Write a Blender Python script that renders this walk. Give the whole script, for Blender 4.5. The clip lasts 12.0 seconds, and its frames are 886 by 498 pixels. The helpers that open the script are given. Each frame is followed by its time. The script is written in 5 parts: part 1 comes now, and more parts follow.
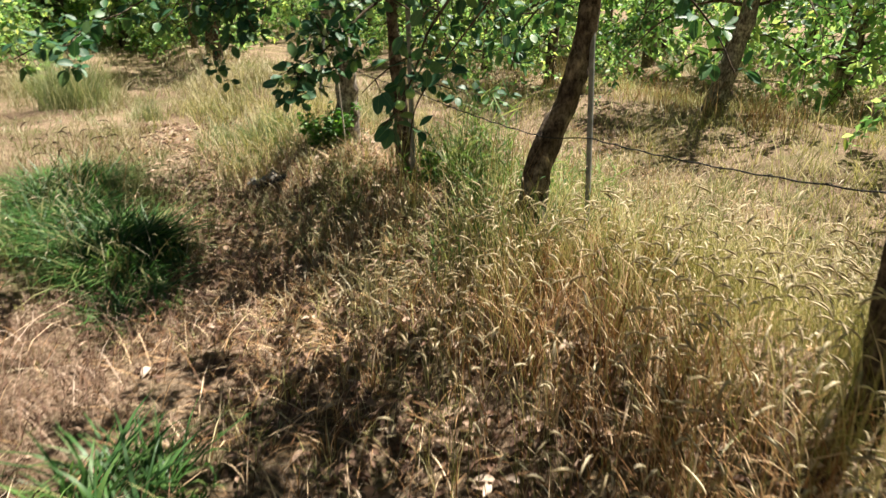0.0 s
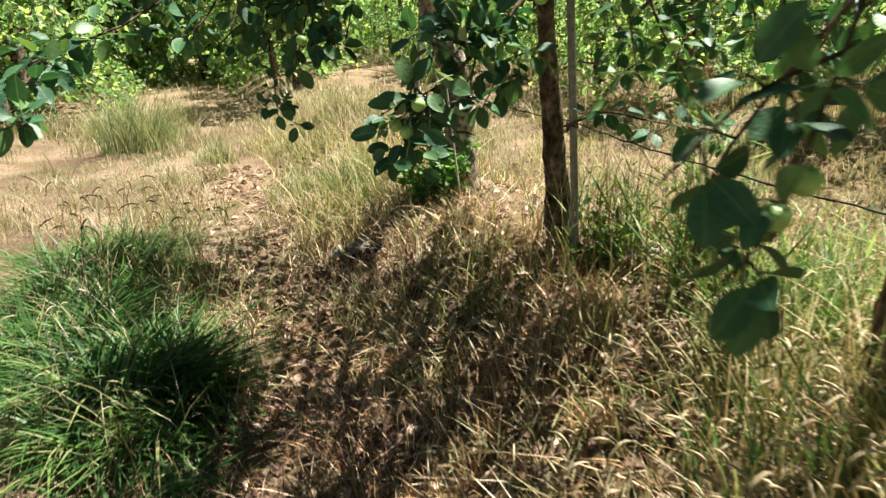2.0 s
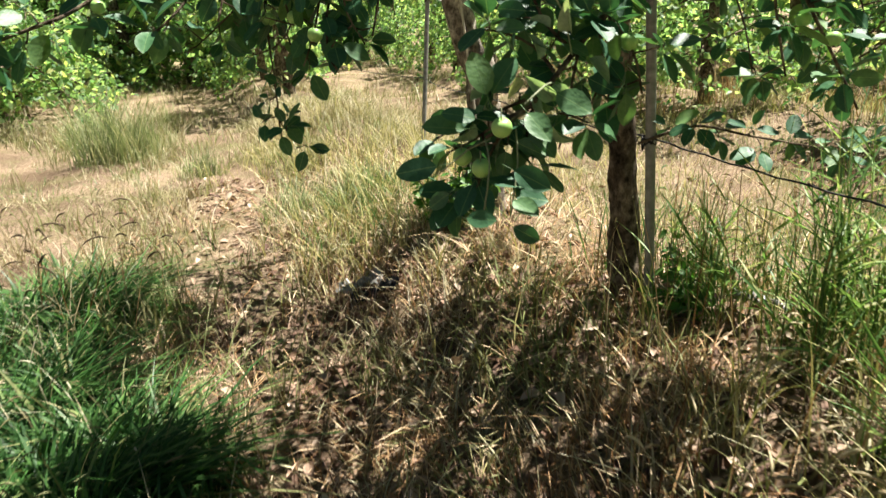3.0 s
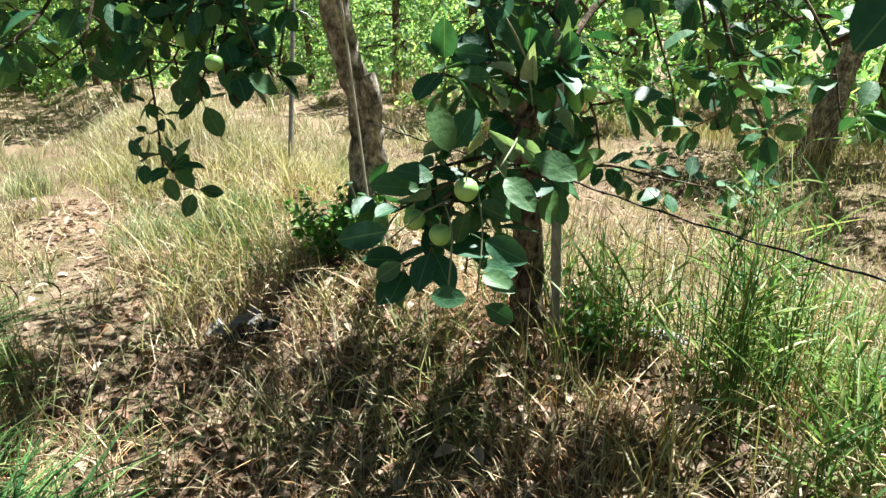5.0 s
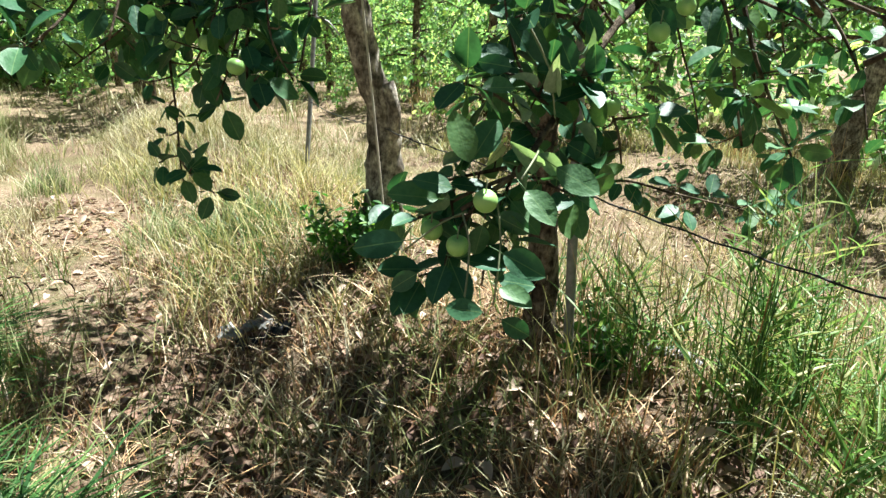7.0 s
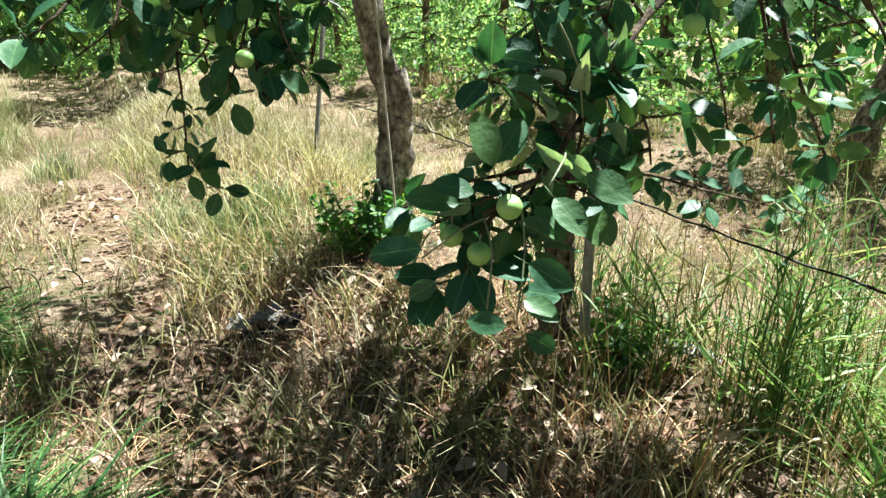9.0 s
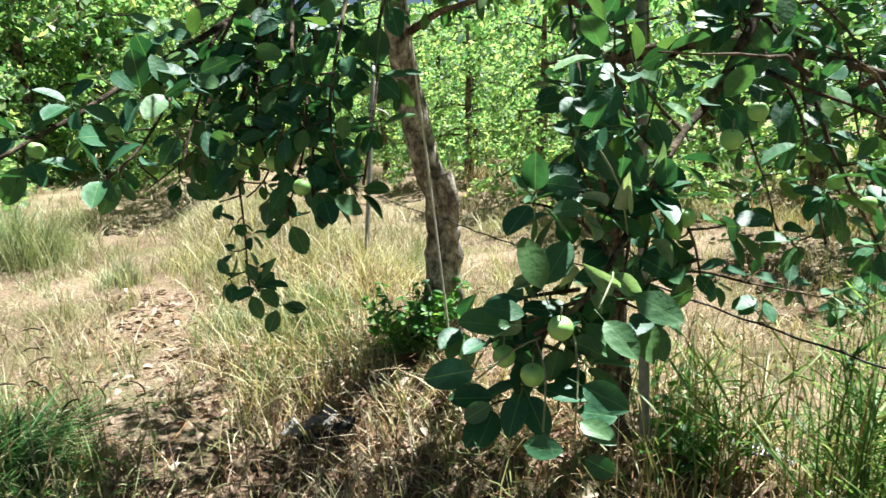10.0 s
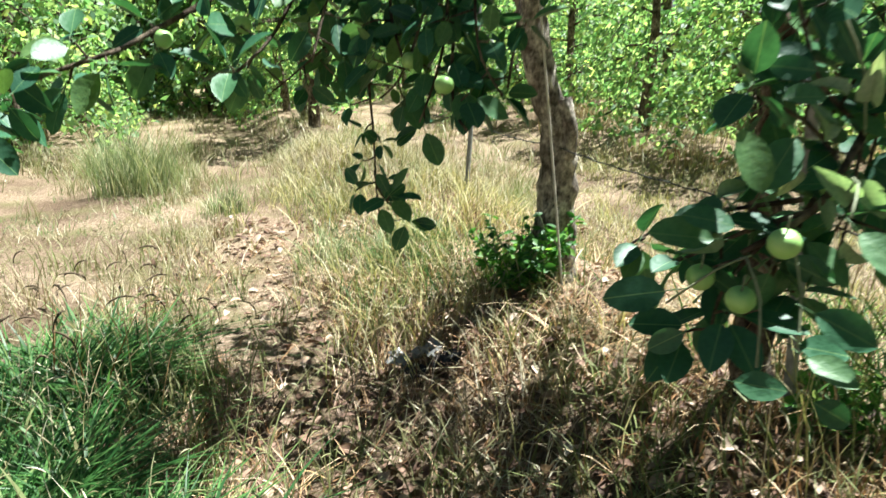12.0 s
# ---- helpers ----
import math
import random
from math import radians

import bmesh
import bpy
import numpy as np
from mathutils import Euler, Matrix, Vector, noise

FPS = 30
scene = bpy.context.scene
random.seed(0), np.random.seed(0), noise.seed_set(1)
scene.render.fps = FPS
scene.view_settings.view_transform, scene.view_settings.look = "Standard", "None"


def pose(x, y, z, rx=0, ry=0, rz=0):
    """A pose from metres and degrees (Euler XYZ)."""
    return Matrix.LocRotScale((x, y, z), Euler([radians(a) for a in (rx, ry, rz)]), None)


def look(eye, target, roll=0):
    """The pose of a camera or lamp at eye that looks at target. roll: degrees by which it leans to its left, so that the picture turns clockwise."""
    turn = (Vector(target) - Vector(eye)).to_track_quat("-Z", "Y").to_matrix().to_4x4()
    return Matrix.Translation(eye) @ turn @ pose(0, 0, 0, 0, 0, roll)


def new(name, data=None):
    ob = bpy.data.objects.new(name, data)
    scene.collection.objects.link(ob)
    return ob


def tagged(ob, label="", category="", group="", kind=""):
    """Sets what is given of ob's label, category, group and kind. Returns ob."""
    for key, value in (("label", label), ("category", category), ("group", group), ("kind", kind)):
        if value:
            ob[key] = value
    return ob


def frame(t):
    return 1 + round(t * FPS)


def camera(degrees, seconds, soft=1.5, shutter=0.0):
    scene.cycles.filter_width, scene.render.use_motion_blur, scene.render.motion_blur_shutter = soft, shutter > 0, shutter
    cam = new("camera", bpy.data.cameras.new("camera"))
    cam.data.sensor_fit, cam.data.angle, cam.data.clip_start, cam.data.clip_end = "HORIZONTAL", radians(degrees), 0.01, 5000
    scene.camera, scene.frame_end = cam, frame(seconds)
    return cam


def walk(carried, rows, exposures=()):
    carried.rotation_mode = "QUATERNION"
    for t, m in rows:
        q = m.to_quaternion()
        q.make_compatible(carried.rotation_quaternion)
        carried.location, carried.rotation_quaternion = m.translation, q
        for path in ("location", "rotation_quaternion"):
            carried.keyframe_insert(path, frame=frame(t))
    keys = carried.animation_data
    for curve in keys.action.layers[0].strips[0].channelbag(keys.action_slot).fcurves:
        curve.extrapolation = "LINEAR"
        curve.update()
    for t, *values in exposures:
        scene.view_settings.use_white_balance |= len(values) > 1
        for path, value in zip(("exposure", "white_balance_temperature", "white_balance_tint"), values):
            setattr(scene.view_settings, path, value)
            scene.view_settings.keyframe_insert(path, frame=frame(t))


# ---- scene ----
cam = camera(66.8, 12.0, soft=1.4, shutter=0.4)
PATH = [
    (0, (0.107, 0.110, 1.628), (0.067, 1.986, 0.935), 0.89),
    (0.5, (0.026, 0.517, 1.613), (0.063, 2.404, 0.948), 0.90),
    (0.7, (-0.011, 0.713, 1.545), (0.041, 2.592, 0.863), 2.34),
    (0.9, (-0.038, 1.002, 1.529), (-0.228, 2.865, 0.825), 0.07),
    (1, (-0.071, 1.102, 1.533), (-0.310, 2.963, 0.843), -0.86),
    (1.5, (-0.188, 1.475, 1.511), (-0.526, 3.330, 0.842), -0.13),
    (2, (-0.417, 1.881, 1.497), (-0.698, 3.754, 0.855), -2.66),
    (2.5, (-0.570, 2.200, 1.467), (-0.815, 4.064, 0.787), -2.27),
    (2.7, (-0.634, 2.367, 1.461), (-0.905, 4.232, 0.792), -2.84),
    (4.3, (-0.906, 2.726, 1.543), (-0.823, 4.654, 1.019), -2.08),
    (4.5, (-0.918, 2.737, 1.535), (-0.792, 4.661, 0.999), -0.97),
    (5, (-0.914, 2.746, 1.523), (-0.725, 4.639, 0.906), 0.31),
    (5.5, (-0.912, 2.746, 1.527), (-0.734, 4.646, 0.928), 0.28),
    (6, (-0.921, 2.747, 1.522), (-0.748, 4.650, 0.931), 1.16),
    (6.5, (-0.920, 2.752, 1.522), (-0.778, 4.657, 0.930), 1.58),
    (7, (-0.920, 2.763, 1.520), (-0.768, 4.669, 0.930), 1.81),
    (7.5, (-0.934, 2.764, 1.518), (-0.801, 4.667, 0.916), 2.16),
    (9.3, (-0.938, 2.841, 1.553), (-0.811, 4.733, 0.915), 1.74),
    (9.5, (-0.940, 2.834, 1.596), (-0.851, 4.763, 1.077), 0.43),
    (10, (-0.941, 2.821, 1.603), (-0.957, 4.783, 1.217), -1.24),
    (10.5, (-0.953, 2.821, 1.596), (-1.068, 4.774, 1.183), -1.40),
    (11, (-0.972, 2.823, 1.591), (-1.145, 4.771, 1.171), -1.45),
    (11.5, (-1.023, 2.838, 1.565), (-1.229, 4.775, 1.110), -0.83),
    (12, (-1.084, 2.963, 1.503), (-1.352, 4.869, 0.959), -0.81),
]
walk(cam, [(t, look(eye, target, roll)) for t, eye, target, roll in PATH], ((0.0, 1.45, 6950.0, 15.0), (1.2, 1.68, 6850.0, 14.0), (2.5, 1.71, 6800.0, 13.0), (4.5, 1.93, 6150.0, 8.0), (12.0, 1.94, 5950.0, 7.0)))

# world and sun: a clear early-summer afternoon, the sun ahead and to the right, high
SUN_AZ, SUN_EL = 46.0, 66.0
world = bpy.data.worlds.new("sky")
scene.world = world
world.use_nodes = True
wn = world.node_tree
sky = wn.nodes.new("ShaderNodeTexSky")
sky.sky_type = "NISHITA"
sky.sun_disc = False
sky.sun_elevation, sky.sun_rotation = radians(SUN_EL), radians(SUN_AZ)
wn.nodes["Background"].inputs["Strength"].default_value = 0.0145
wn.links.new(sky.outputs["Color"], wn.nodes["Background"].inputs["Color"])
sun = new("sun", bpy.data.lights.new("sun", "SUN"))
sun.data.energy, sun.data.angle, sun.data.color = 5.0, radians(0.6), (1.0, 0.965, 0.9)
toward = Vector((math.sin(radians(SUN_AZ)) * math.cos(radians(SUN_EL)), math.cos(radians(SUN_AZ)) * math.cos(radians(SUN_EL)), math.sin(radians(SUN_EL))))
sun.matrix_world = look(toward * 40, (0, 0, 0))

rng = np.random.default_rng(7)

# ---------------------------------------------------------------- materials


def material(name, rough=0.7, spec=0.3):
    m = bpy.data.materials.new(name)
    m.use_nodes = True
    t = m.node_tree
    b = t.nodes["Principled BSDF"]
    b.inputs["Roughness"].default_value = rough
    b.inputs["Specular IOR Level"].default_value = spec
    return m, t, b


def ramp(t, source, stops):
    r = t.nodes.new("ShaderNodeValToRGB")
    while len(r.color_ramp.elements) < len(stops):
        r.color_ramp.elements.new(0.5)
    for e, (p, c) in zip(r.color_ramp.elements, stops):
        e.position, e.color = p, (*c, 1)
    t.links.new(source, r.inputs["Fac"])
    return r.outputs["Color"]


def noise_of(t, scale, detail=4.0, rough=0.6, kind="Object"):
    c = t.nodes.new("ShaderNodeTexCoord")
    n = t.nodes.new("ShaderNodeTexNoise")
    n.inputs["Scale"].default_value, n.inputs["Detail"].default_value, n.inputs["Roughness"].default_value = scale, detail, rough
    t.links.new(c.outputs[kind], n.inputs["Vector"])
    return n.outputs["Fac"]


def mixed(t, fac, a, b, blend="MIX"):
    m = t.nodes.new("ShaderNodeMix")
    m.data_type, m.blend_type = "RGBA", blend
    for socket, v in ((m.inputs[0], fac), (m.inputs[6], a), (m.inputs[7], b)):
        if isinstance(v, (int, float)):
            socket.default_value = v
        elif isinstance(v, tuple):
            socket.default_value = (*v, 1)
        else:
            t.links.new(v, socket)
    return m.outputs[2]


def bump(t, b, height, strength, distance):
    n = t.nodes.new("ShaderNodeBump")
    n.inputs["Strength"].default_value, n.inputs["Distance"].default_value = strength, distance
    t.links.new(height, n.inputs["Height"])
    t.links.new(n.outputs["Normal"], b.inputs["Normal"])


def thin(m, t, b, colour, share):
    """Lets light through a thin leaf or blade."""
    tr = t.nodes.new("ShaderNodeBsdfTranslucent")
    t.links.new(colour, tr.inputs["Color"])
    mix = t.nodes.new("ShaderNodeMixShader")
    mix.inputs[0].default_value = share
    t.links.new(b.outputs[0], mix.inputs[1])
    t.links.new(tr.outputs[0], mix.inputs[2])
    t.links.new(mix.outputs[0], t.nodes["Material Output"].inputs["Surface"])


def blade_material(name, stops, share=0.35, rough=0.6, spec=0.3, patch=None):
    m, t, b = material(name, rough, spec)
    g = t.nodes.new("ShaderNodeNewGeometry")
    c = ramp(t, g.outputs["Random Per Island"], stops)
    if patch:
        c = mixed(t, ramp(t, noise_of(t, 1.3, 2.0), [(0.42, (0, 0, 0)), (0.62, (1, 1, 1))]), c, patch)
    t.links.new(c, b.inputs["Base Color"])
    bright = mixed(t, 1.0, c, (1.0, 1.0, 0.75), "MULTIPLY")
    thin(m, t, b, bright, share)
    return m


def veins(t):
    """The pale midrib and side veins of a leaf that lies along x, as a mask."""
    xyz = t.nodes.new("ShaderNodeSeparateXYZ")
    t.links.new(t.nodes.new("ShaderNodeTexCoord").outputs["Object"], xyz.inputs[0])

    def sums(op, a, b=0.0):
        n = t.nodes.new("ShaderNodeMath")
        n.operation = op
        for socket, v in zip(n.inputs, (a, b)):
            if isinstance(v, (int, float)):
                socket.default_value = v
            else:
                t.links.new(v, socket)
        return n.outputs[0]

    off = sums("ABSOLUTE", xyz.outputs["Y"])
    rib = sums("LESS_THAN", off, 0.011)
    phase = sums("FRACT", sums("MULTIPLY", sums("SUBTRACT", xyz.outputs["X"], sums("MULTIPLY", off, 0.75)), 8.0))
    side = sums("MULTIPLY", sums("LESS_THAN", phase, 0.07), 0.07)
    return sums("MULTIPLY", sums("MAXIMUM", rib, side), 0.75)


def leaf_material(name, dark, light, back, single=False, share=0.38, lit=(1.7, 1.75, 0.8)):
    m, t, b = material(name, 0.5, 0.38)
    if single:
        r = t.nodes.new("ShaderNodeObjectInfo").outputs["Random"]
    else:
        r = t.nodes.new("ShaderNodeNewGeometry").outputs["Random Per Island"]
    c = ramp(t, r, [(0.0, dark), (0.6, light), (0.88, back), (1.0, (back[0] * 1.5, back[1] * 1.25, back[2]))])
    mott = ramp(t, noise_of(t, 7.0 if single else 55.0, 3.0), [(0.3, (0.75, 0.8, 0.75)), (0.7, (1.15, 1.1, 1.05))])
    c = mixed(t, 1.0, c, mott, "MULTIPLY")
    if single:
        c = mixed(t, veins(t), c, (0.14, 0.25, 0.1))
    t.links.new(c, b.inputs["Base Color"])
    glow = mixed(t, 1.0, c, lit, "MULTIPLY")
    bump(t, b, noise_of(t, 6.0 if single else 120.0, 2.0), 0.1 if single else 0.25, 0.02 if single else 0.002)
    thin(m, t, b, glow, share)
    return m


def soil_material():
    m, t, b = material("dry_soil_and_straw", 0.95, 0.1)
    fine = ramp(t, noise_of(t, 38.0, 8.0, 0.75), [(0.32, (0.06, 0.042, 0.028)), (0.44, (0.18, 0.134, 0.09)), (0.56, (0.33, 0.262, 0.19)), (0.72, (0.56, 0.48, 0.38))])
    broad = ramp(t, noise_of(t, 0.9, 4.0), [(0.38, (0.58, 0.52, 0.47)), (0.62, (1.15, 1.1, 1.03))])
    moss = ramp(t, noise_of(t, 1.7, 5.0), [(0.5, (0, 0, 0)), (0.66, (0.6, 0.6, 0.6))])
    c = mixed(t, 1.0, fine, broad, "MULTIPLY")
    c = mixed(t, moss, c, (0.15, 0.15, 0.06))
    t.links.new(c, b.inputs["Base Color"])
    bump(t, b, noise_of(t, 60.0, 8.0, 0.8), 0.9, 0.03)
    return m


def bark_material(name, dark, light):
    m, t, b = material(name, 0.9, 0.15)
    c = t.nodes.new("ShaderNodeTexCoord")
    mp = t.nodes.new("ShaderNodeMapping")
    mp.inputs["Scale"].default_value = (1, 1, 0.6)
    t.links.new(c.outputs["Object"], mp.inputs["Vector"])
    n = t.nodes.new("ShaderNodeTexNoise")
    n.inputs["Scale"].default_value, n.inputs["Detail"].default_value, n.inputs["Roughness"].default_value = 34, 7, 0.7
    t.links.new(mp.outputs[0], n.inputs["Vector"])
    base = ramp(t, n.outputs["Fac"], [(0.36, dark), (0.5, light), (0.66, (light[0] * 2.3, light[1] * 2.35, light[2] * 2.35))])
    patches = ramp(t, noise_of(t, 9.0, 4.0), [(0.42, (0.6, 0.56, 0.52)), (0.5, (1.0, 0.98, 0.95)), (0.64, (1.5, 1.5, 1.42))])
    t.links.new(mixed(t, 1.0, base, patches, "MULTIPLY"), b.inputs["Base Color"])
    bump(t, b, n.outputs["Fac"], 1.0, 0.02)
    return m


def plain_material(name, dark, light, scale, rough, spec=0.3, metal=0.0, relief=0.3):
    m, t, b = material(name, rough, spec)
    b.inputs["Metallic"].default_value = metal
    f = noise_of(t, scale, 5.0)
    t.links.new(ramp(t, f, [(0.3, dark), (0.7, light)]), b.inputs["Base Color"])
    bump(t, b, f, relief, 0.004)
    return m


SOIL = soil_material()
BARK = bark_material("apple_bark", (0.02, 0.015, 0.011), (0.125, 0.1, 0.078))
PALE_BARK = bark_material("pale_apple_bark", (0.05, 0.045, 0.038), (0.22, 0.198, 0.168))
TWIG = bark_material("twig_bark", (0.03, 0.023, 0.017), (0.1, 0.078, 0.056))
SHOOT = plain_material("green_shoot", (0.16, 0.19, 0.1), (0.3, 0.33, 0.2), 60, 0.6)
LEAF = leaf_material("apple_leaf", (0.022, 0.082, 0.044), (0.042, 0.138, 0.066), (0.085, 0.19, 0.075), single=True, share=0.2)
FOLIAGE = leaf_material("apple_foliage", (0.026, 0.085, 0.034), (0.055, 0.15, 0.055), (0.1, 0.2, 0.07), share=0.28)
# Paler copy of the apple leaf: distance haze and backlit glare put into the colour.
HAZY_FARLEAF = leaf_material("hazy_far_foliage", (0.075, 0.175, 0.085), (0.21, 0.34, 0.17), (0.35, 0.45, 0.25), share=0.55, lit=(1.65, 1.75, 0.9))
DOWNY = leaf_material("downy_leaf_back", (0.15, 0.25, 0.15), (0.24, 0.35, 0.23), (0.33, 0.42, 0.3), single=True, share=0.3)
WEED = leaf_material("weed_leaf", (0.035, 0.12, 0.025), (0.08, 0.22, 0.045), (0.16, 0.32, 0.07))
APPLE = plain_material("unripe_apple_skin", (0.25, 0.48, 0.12), (0.37, 0.6, 0.2), 70, 0.38, 0.45, 0, 0.05)
CALYX = plain_material("dried_calyx", (0.05, 0.035, 0.02), (0.12, 0.09, 0.05), 90, 0.9)
STRAW = blade_material("dry_grass_blade", [(0.0, (0.08, 0.036, 0.015)), (0.3, (0.28, 0.145, 0.06)), (0.65, (0.56, 0.355, 0.175)), (1.0, (0.88, 0.71, 0.48))], 0.18)
PALE = blade_material("pale_grass_blade", [(0.0, (0.11, 0.085, 0.04)), (0.35, (0.34, 0.275, 0.15)), (0.75, (0.56, 0.49, 0.32)), (1.0, (0.74, 0.69, 0.52))], 0.22, patch=(0.19, 0.22, 0.075))
GREEN = blade_material("green_grass_blade", [(0.0, (0.035, 0.11, 0.03)), (0.5, (0.075, 0.185, 0.045)), (0.85, (0.14, 0.27, 0.07)), (1.0, (0.34, 0.32, 0.13))], 0.38, 0.45, 0.45)
TUSSOCK = blade_material("tussock_blade", [(0.0, (0.022, 0.08, 0.018)), (0.5, (0.058, 0.16, 0.036)), (0.85, (0.13, 0.27, 0.07)), (1.0, (0.36, 0.35, 0.16))], 0.45, 0.45, 0.4)
REED = blade_material("reed_grass_blade", [(0.0, (0.06, 0.14, 0.035)), (0.4, (0.13, 0.26, 0.06)), (0.72, (0.25, 0.38, 0.1)), (0.88, (0.36, 0.42, 0.15)), (1.0, (0.46, 0.44, 0.2))], 0.5, 0.45, 0.45)
EAR = blade_material("ripe_grass_ear", [(0.0, (0.3, 0.24, 0.13)), (0.5, (0.52, 0.44, 0.27)), (1.0, (0.74, 0.66, 0.46))], 0.3)
GREYGREEN = blade_material("grey_green_blade", [(0.0, (0.1, 0.14, 0.06)), (0.45, (0.2, 0.26, 0.11)), (0.8, (0.34, 0.38, 0.18)), (1.0, (0.6, 0.55, 0.34))], 0.35)
OLIVE = blade_material("ripening_grass_blade", [(0.0, (0.12, 0.15, 0.045)), (0.35, (0.3, 0.3, 0.1)), (0.7, (0.52, 0.47, 0.2)), (1.0, (0.74, 0.66, 0.38))], 0.26)
LITTER = blade_material("fallen_leaf", [(0.0, (0.06, 0.032, 0.02)), (0.5, (0.22, 0.13, 0.085)), (0.85, (0.42, 0.3, 0.21)), (1.0, (0.66, 0.54, 0.42))], 0.15, 0.7)
STEEL = plain_material("weathered_steel", (0.16, 0.16, 0.15), (0.33, 0.33, 0.31), 25, 0.55, 0.4, 0.35)
CANE = plain_material("pale_cane", (0.4, 0.37, 0.3), (0.62, 0.58, 0.48), 30, 0.6)
BLACK = plain_material("black_plastic", (0.012, 0.012, 0.012), (0.03, 0.03, 0.03), 40, 0.5)
PLASTIC = plain_material("pale_film", (0.12, 0.12, 0.11), (0.4, 0.4, 0.37), 12, 0.4, 0.5)

# ---------------------------------------------------------------- mesh helpers


def arrays_mesh(name, verts, quads=None, tris=None, smooth=True):
    """A mesh from arrays of corners and faces."""
    me = bpy.data.meshes.new(name)
    nq, nt = (0 if quads is None else len(quads)), (0 if tris is None else len(tris))
    me.vertices.add(len(verts))
    me.vertices.foreach_set("co", np.ascontiguousarray(verts, dtype=np.float32).ravel())
    loops = np.concatenate([a.ravel() for a in (quads, tris) if a is not None]).astype(np.int32)
    me.loops.add(len(loops))
    me.loops.foreach_set("vertex_index", loops)
    starts = np.concatenate([np.arange(nq) * 4, nq * 4 + np.arange(nt) * 3]).astype(np.int32)
    me.polygons.add(nq + nt)
    me.polygons.foreach_set("loop_start", starts)
    if smooth:
        me.polygons.foreach_set("use_smooth", np.ones(nq + nt, dtype=bool))
    me.update(calc_edges=True)
    me.validate()
    return me


def thing(name, place=(0, 0, 0), **tags):
    ob = new(name)
    ob.location = place
    ob.empty_display_size = 0.1
    return tagged(ob, **tags)


def part_mesh(name, me, mat, parent=None, label="", kind=""):
    """One mesh object given in world coordinates, under a thing."""
    if mat and not me.materials:
        me.materials.append(mat)
    ob = new(name, me)
    if parent:
        ob.parent = parent
        ob.matrix_parent_inverse = Matrix.Translation(-world_place(parent))
    return tagged(ob, label=label, kind=kind)


def world_place(ob):
    v = Vector(ob.location)
    while ob.parent:
        v = v + ob.matrix_parent_inverse.translation
        ob = ob.parent
        v = v + Vector(ob.location)
    return v


def smooth_line(points, step=0.05):
    """Points along a soft curve through the given points (Catmull-Rom)."""
    p = [Vector(q) for q in points]
    p = [p[0] * 2 - p[1]] + p + [p[-1] * 2 - p[-2]]
    out = []
    for i in range(1, len(p) - 2):
        n = max(2, int((p[i + 1] - p[i]).length / step))
        for k in range(n):
            t = k / n
            out.append(0.5 * (2 * p[i] + (p[i + 1] - p[i - 1]) * t + (2 * p[i - 1] - 5 * p[i] + 4 * p[i + 1] - p[i + 2]) * t * t + (3 * p[i] - p[i - 1] - 3 * p[i + 1] + p[i + 2]) * t ** 3))
    out.append(p[-2])
    return out


def tube_arrays(line, radii, sides=8, knobs=0.0, seed=0):
    """Corners and faces of a tapered tube along a line, uneven by knobs."""
    n = len(line)
    verts, quads, tris = [], [], []
    side = None
    for i, c in enumerate(line):
        d = (line[min(i + 1, n - 1)] - line[max(i - 1, 0)]).normalized()
        if side is None:
            side = d.orthogonal().normalized()
        side = (side - d * side.dot(d)).normalized()
        other = d.cross(side)
        for k in range(sides):
            a = 2 * math.pi * k / sides
            o = side * math.cos(a) + other * math.sin(a)
            r = radii[i]
            if knobs:
                r *= 1 + knobs * noise.noise((c + o * 0.1) * 9 + Vector((seed, 0, 0))) + 0.5 * knobs * noise.noise((c + o * 0.1) * 25 + Vector((0, seed, 0)))
            verts.append(c + o * r)
    for i in range(n - 1):
        for k in range(sides):
            a, b = i * sides + k, i * sides + (k + 1) % sides
            quads.append((a, b, b + sides, a + sides))
    for end in (0, n - 1):
        verts.append(line[end])
        for k in range(sides):
            a, b = end * sides + k, end * sides + (k + 1) % sides
            tris.append((b, a, len(verts) - 1) if end == 0 else (a, b, len(verts) - 1))
    return np.array(verts), np.array(quads), np.array(tris)


def joined(pieces):
    vs, qs, ts, o = [], [], [], 0
    for v, q, t in pieces:
        vs.append(v), qs.append(q + o), ts.append(t + o)
        o += len(v)
    return np.concatenate(vs), np.concatenate(qs), np.concatenate(ts)


def tube(name, line, radii, mat, parent=None, sides=8, knobs=0.0, label="", seed=0):
    return part_mesh(name, arrays_mesh(name, *tube_arrays(line, radii, sides, knobs, seed)), mat, parent, label)


# ---------------------------------------------------------------- plan
# The near row of trees runs along ROW_DIR through ROW_AT on a low bank; s is the way along it, d the way off it to the walked side.
ROW_AT = Vector((-0.28, 5.2))
ROW_DIR = Vector((-0.446, 0.895))
ROW_OUT = Vector((-0.895, -0.446))
ROW_GAP = 5.0


def sd(x, y):
    dx, dy = x - ROW_AT.x, y - ROW_AT.y
    return dx * ROW_DIR.x + dy * ROW_DIR.y, dx * ROW_OUT.x + dy * ROW_OUT.y


def place(s, d):
    return ROW_AT.x + s * ROW_DIR.x + d * ROW_OUT.x, ROW_AT.y + s * ROW_DIR.y + d * ROW_OUT.y


def wavy(x, y):
    return 0.035 * np.sin(x * 2.1 + 0.7 * y) * np.cos(1.7 * y - 0.4 * x) + 0.02 * np.sin(5.3 * x + 1.0) * np.sin(4.7 * y) + 0.05 * np.sin(0.45 * x) * np.sin(0.38 * y)


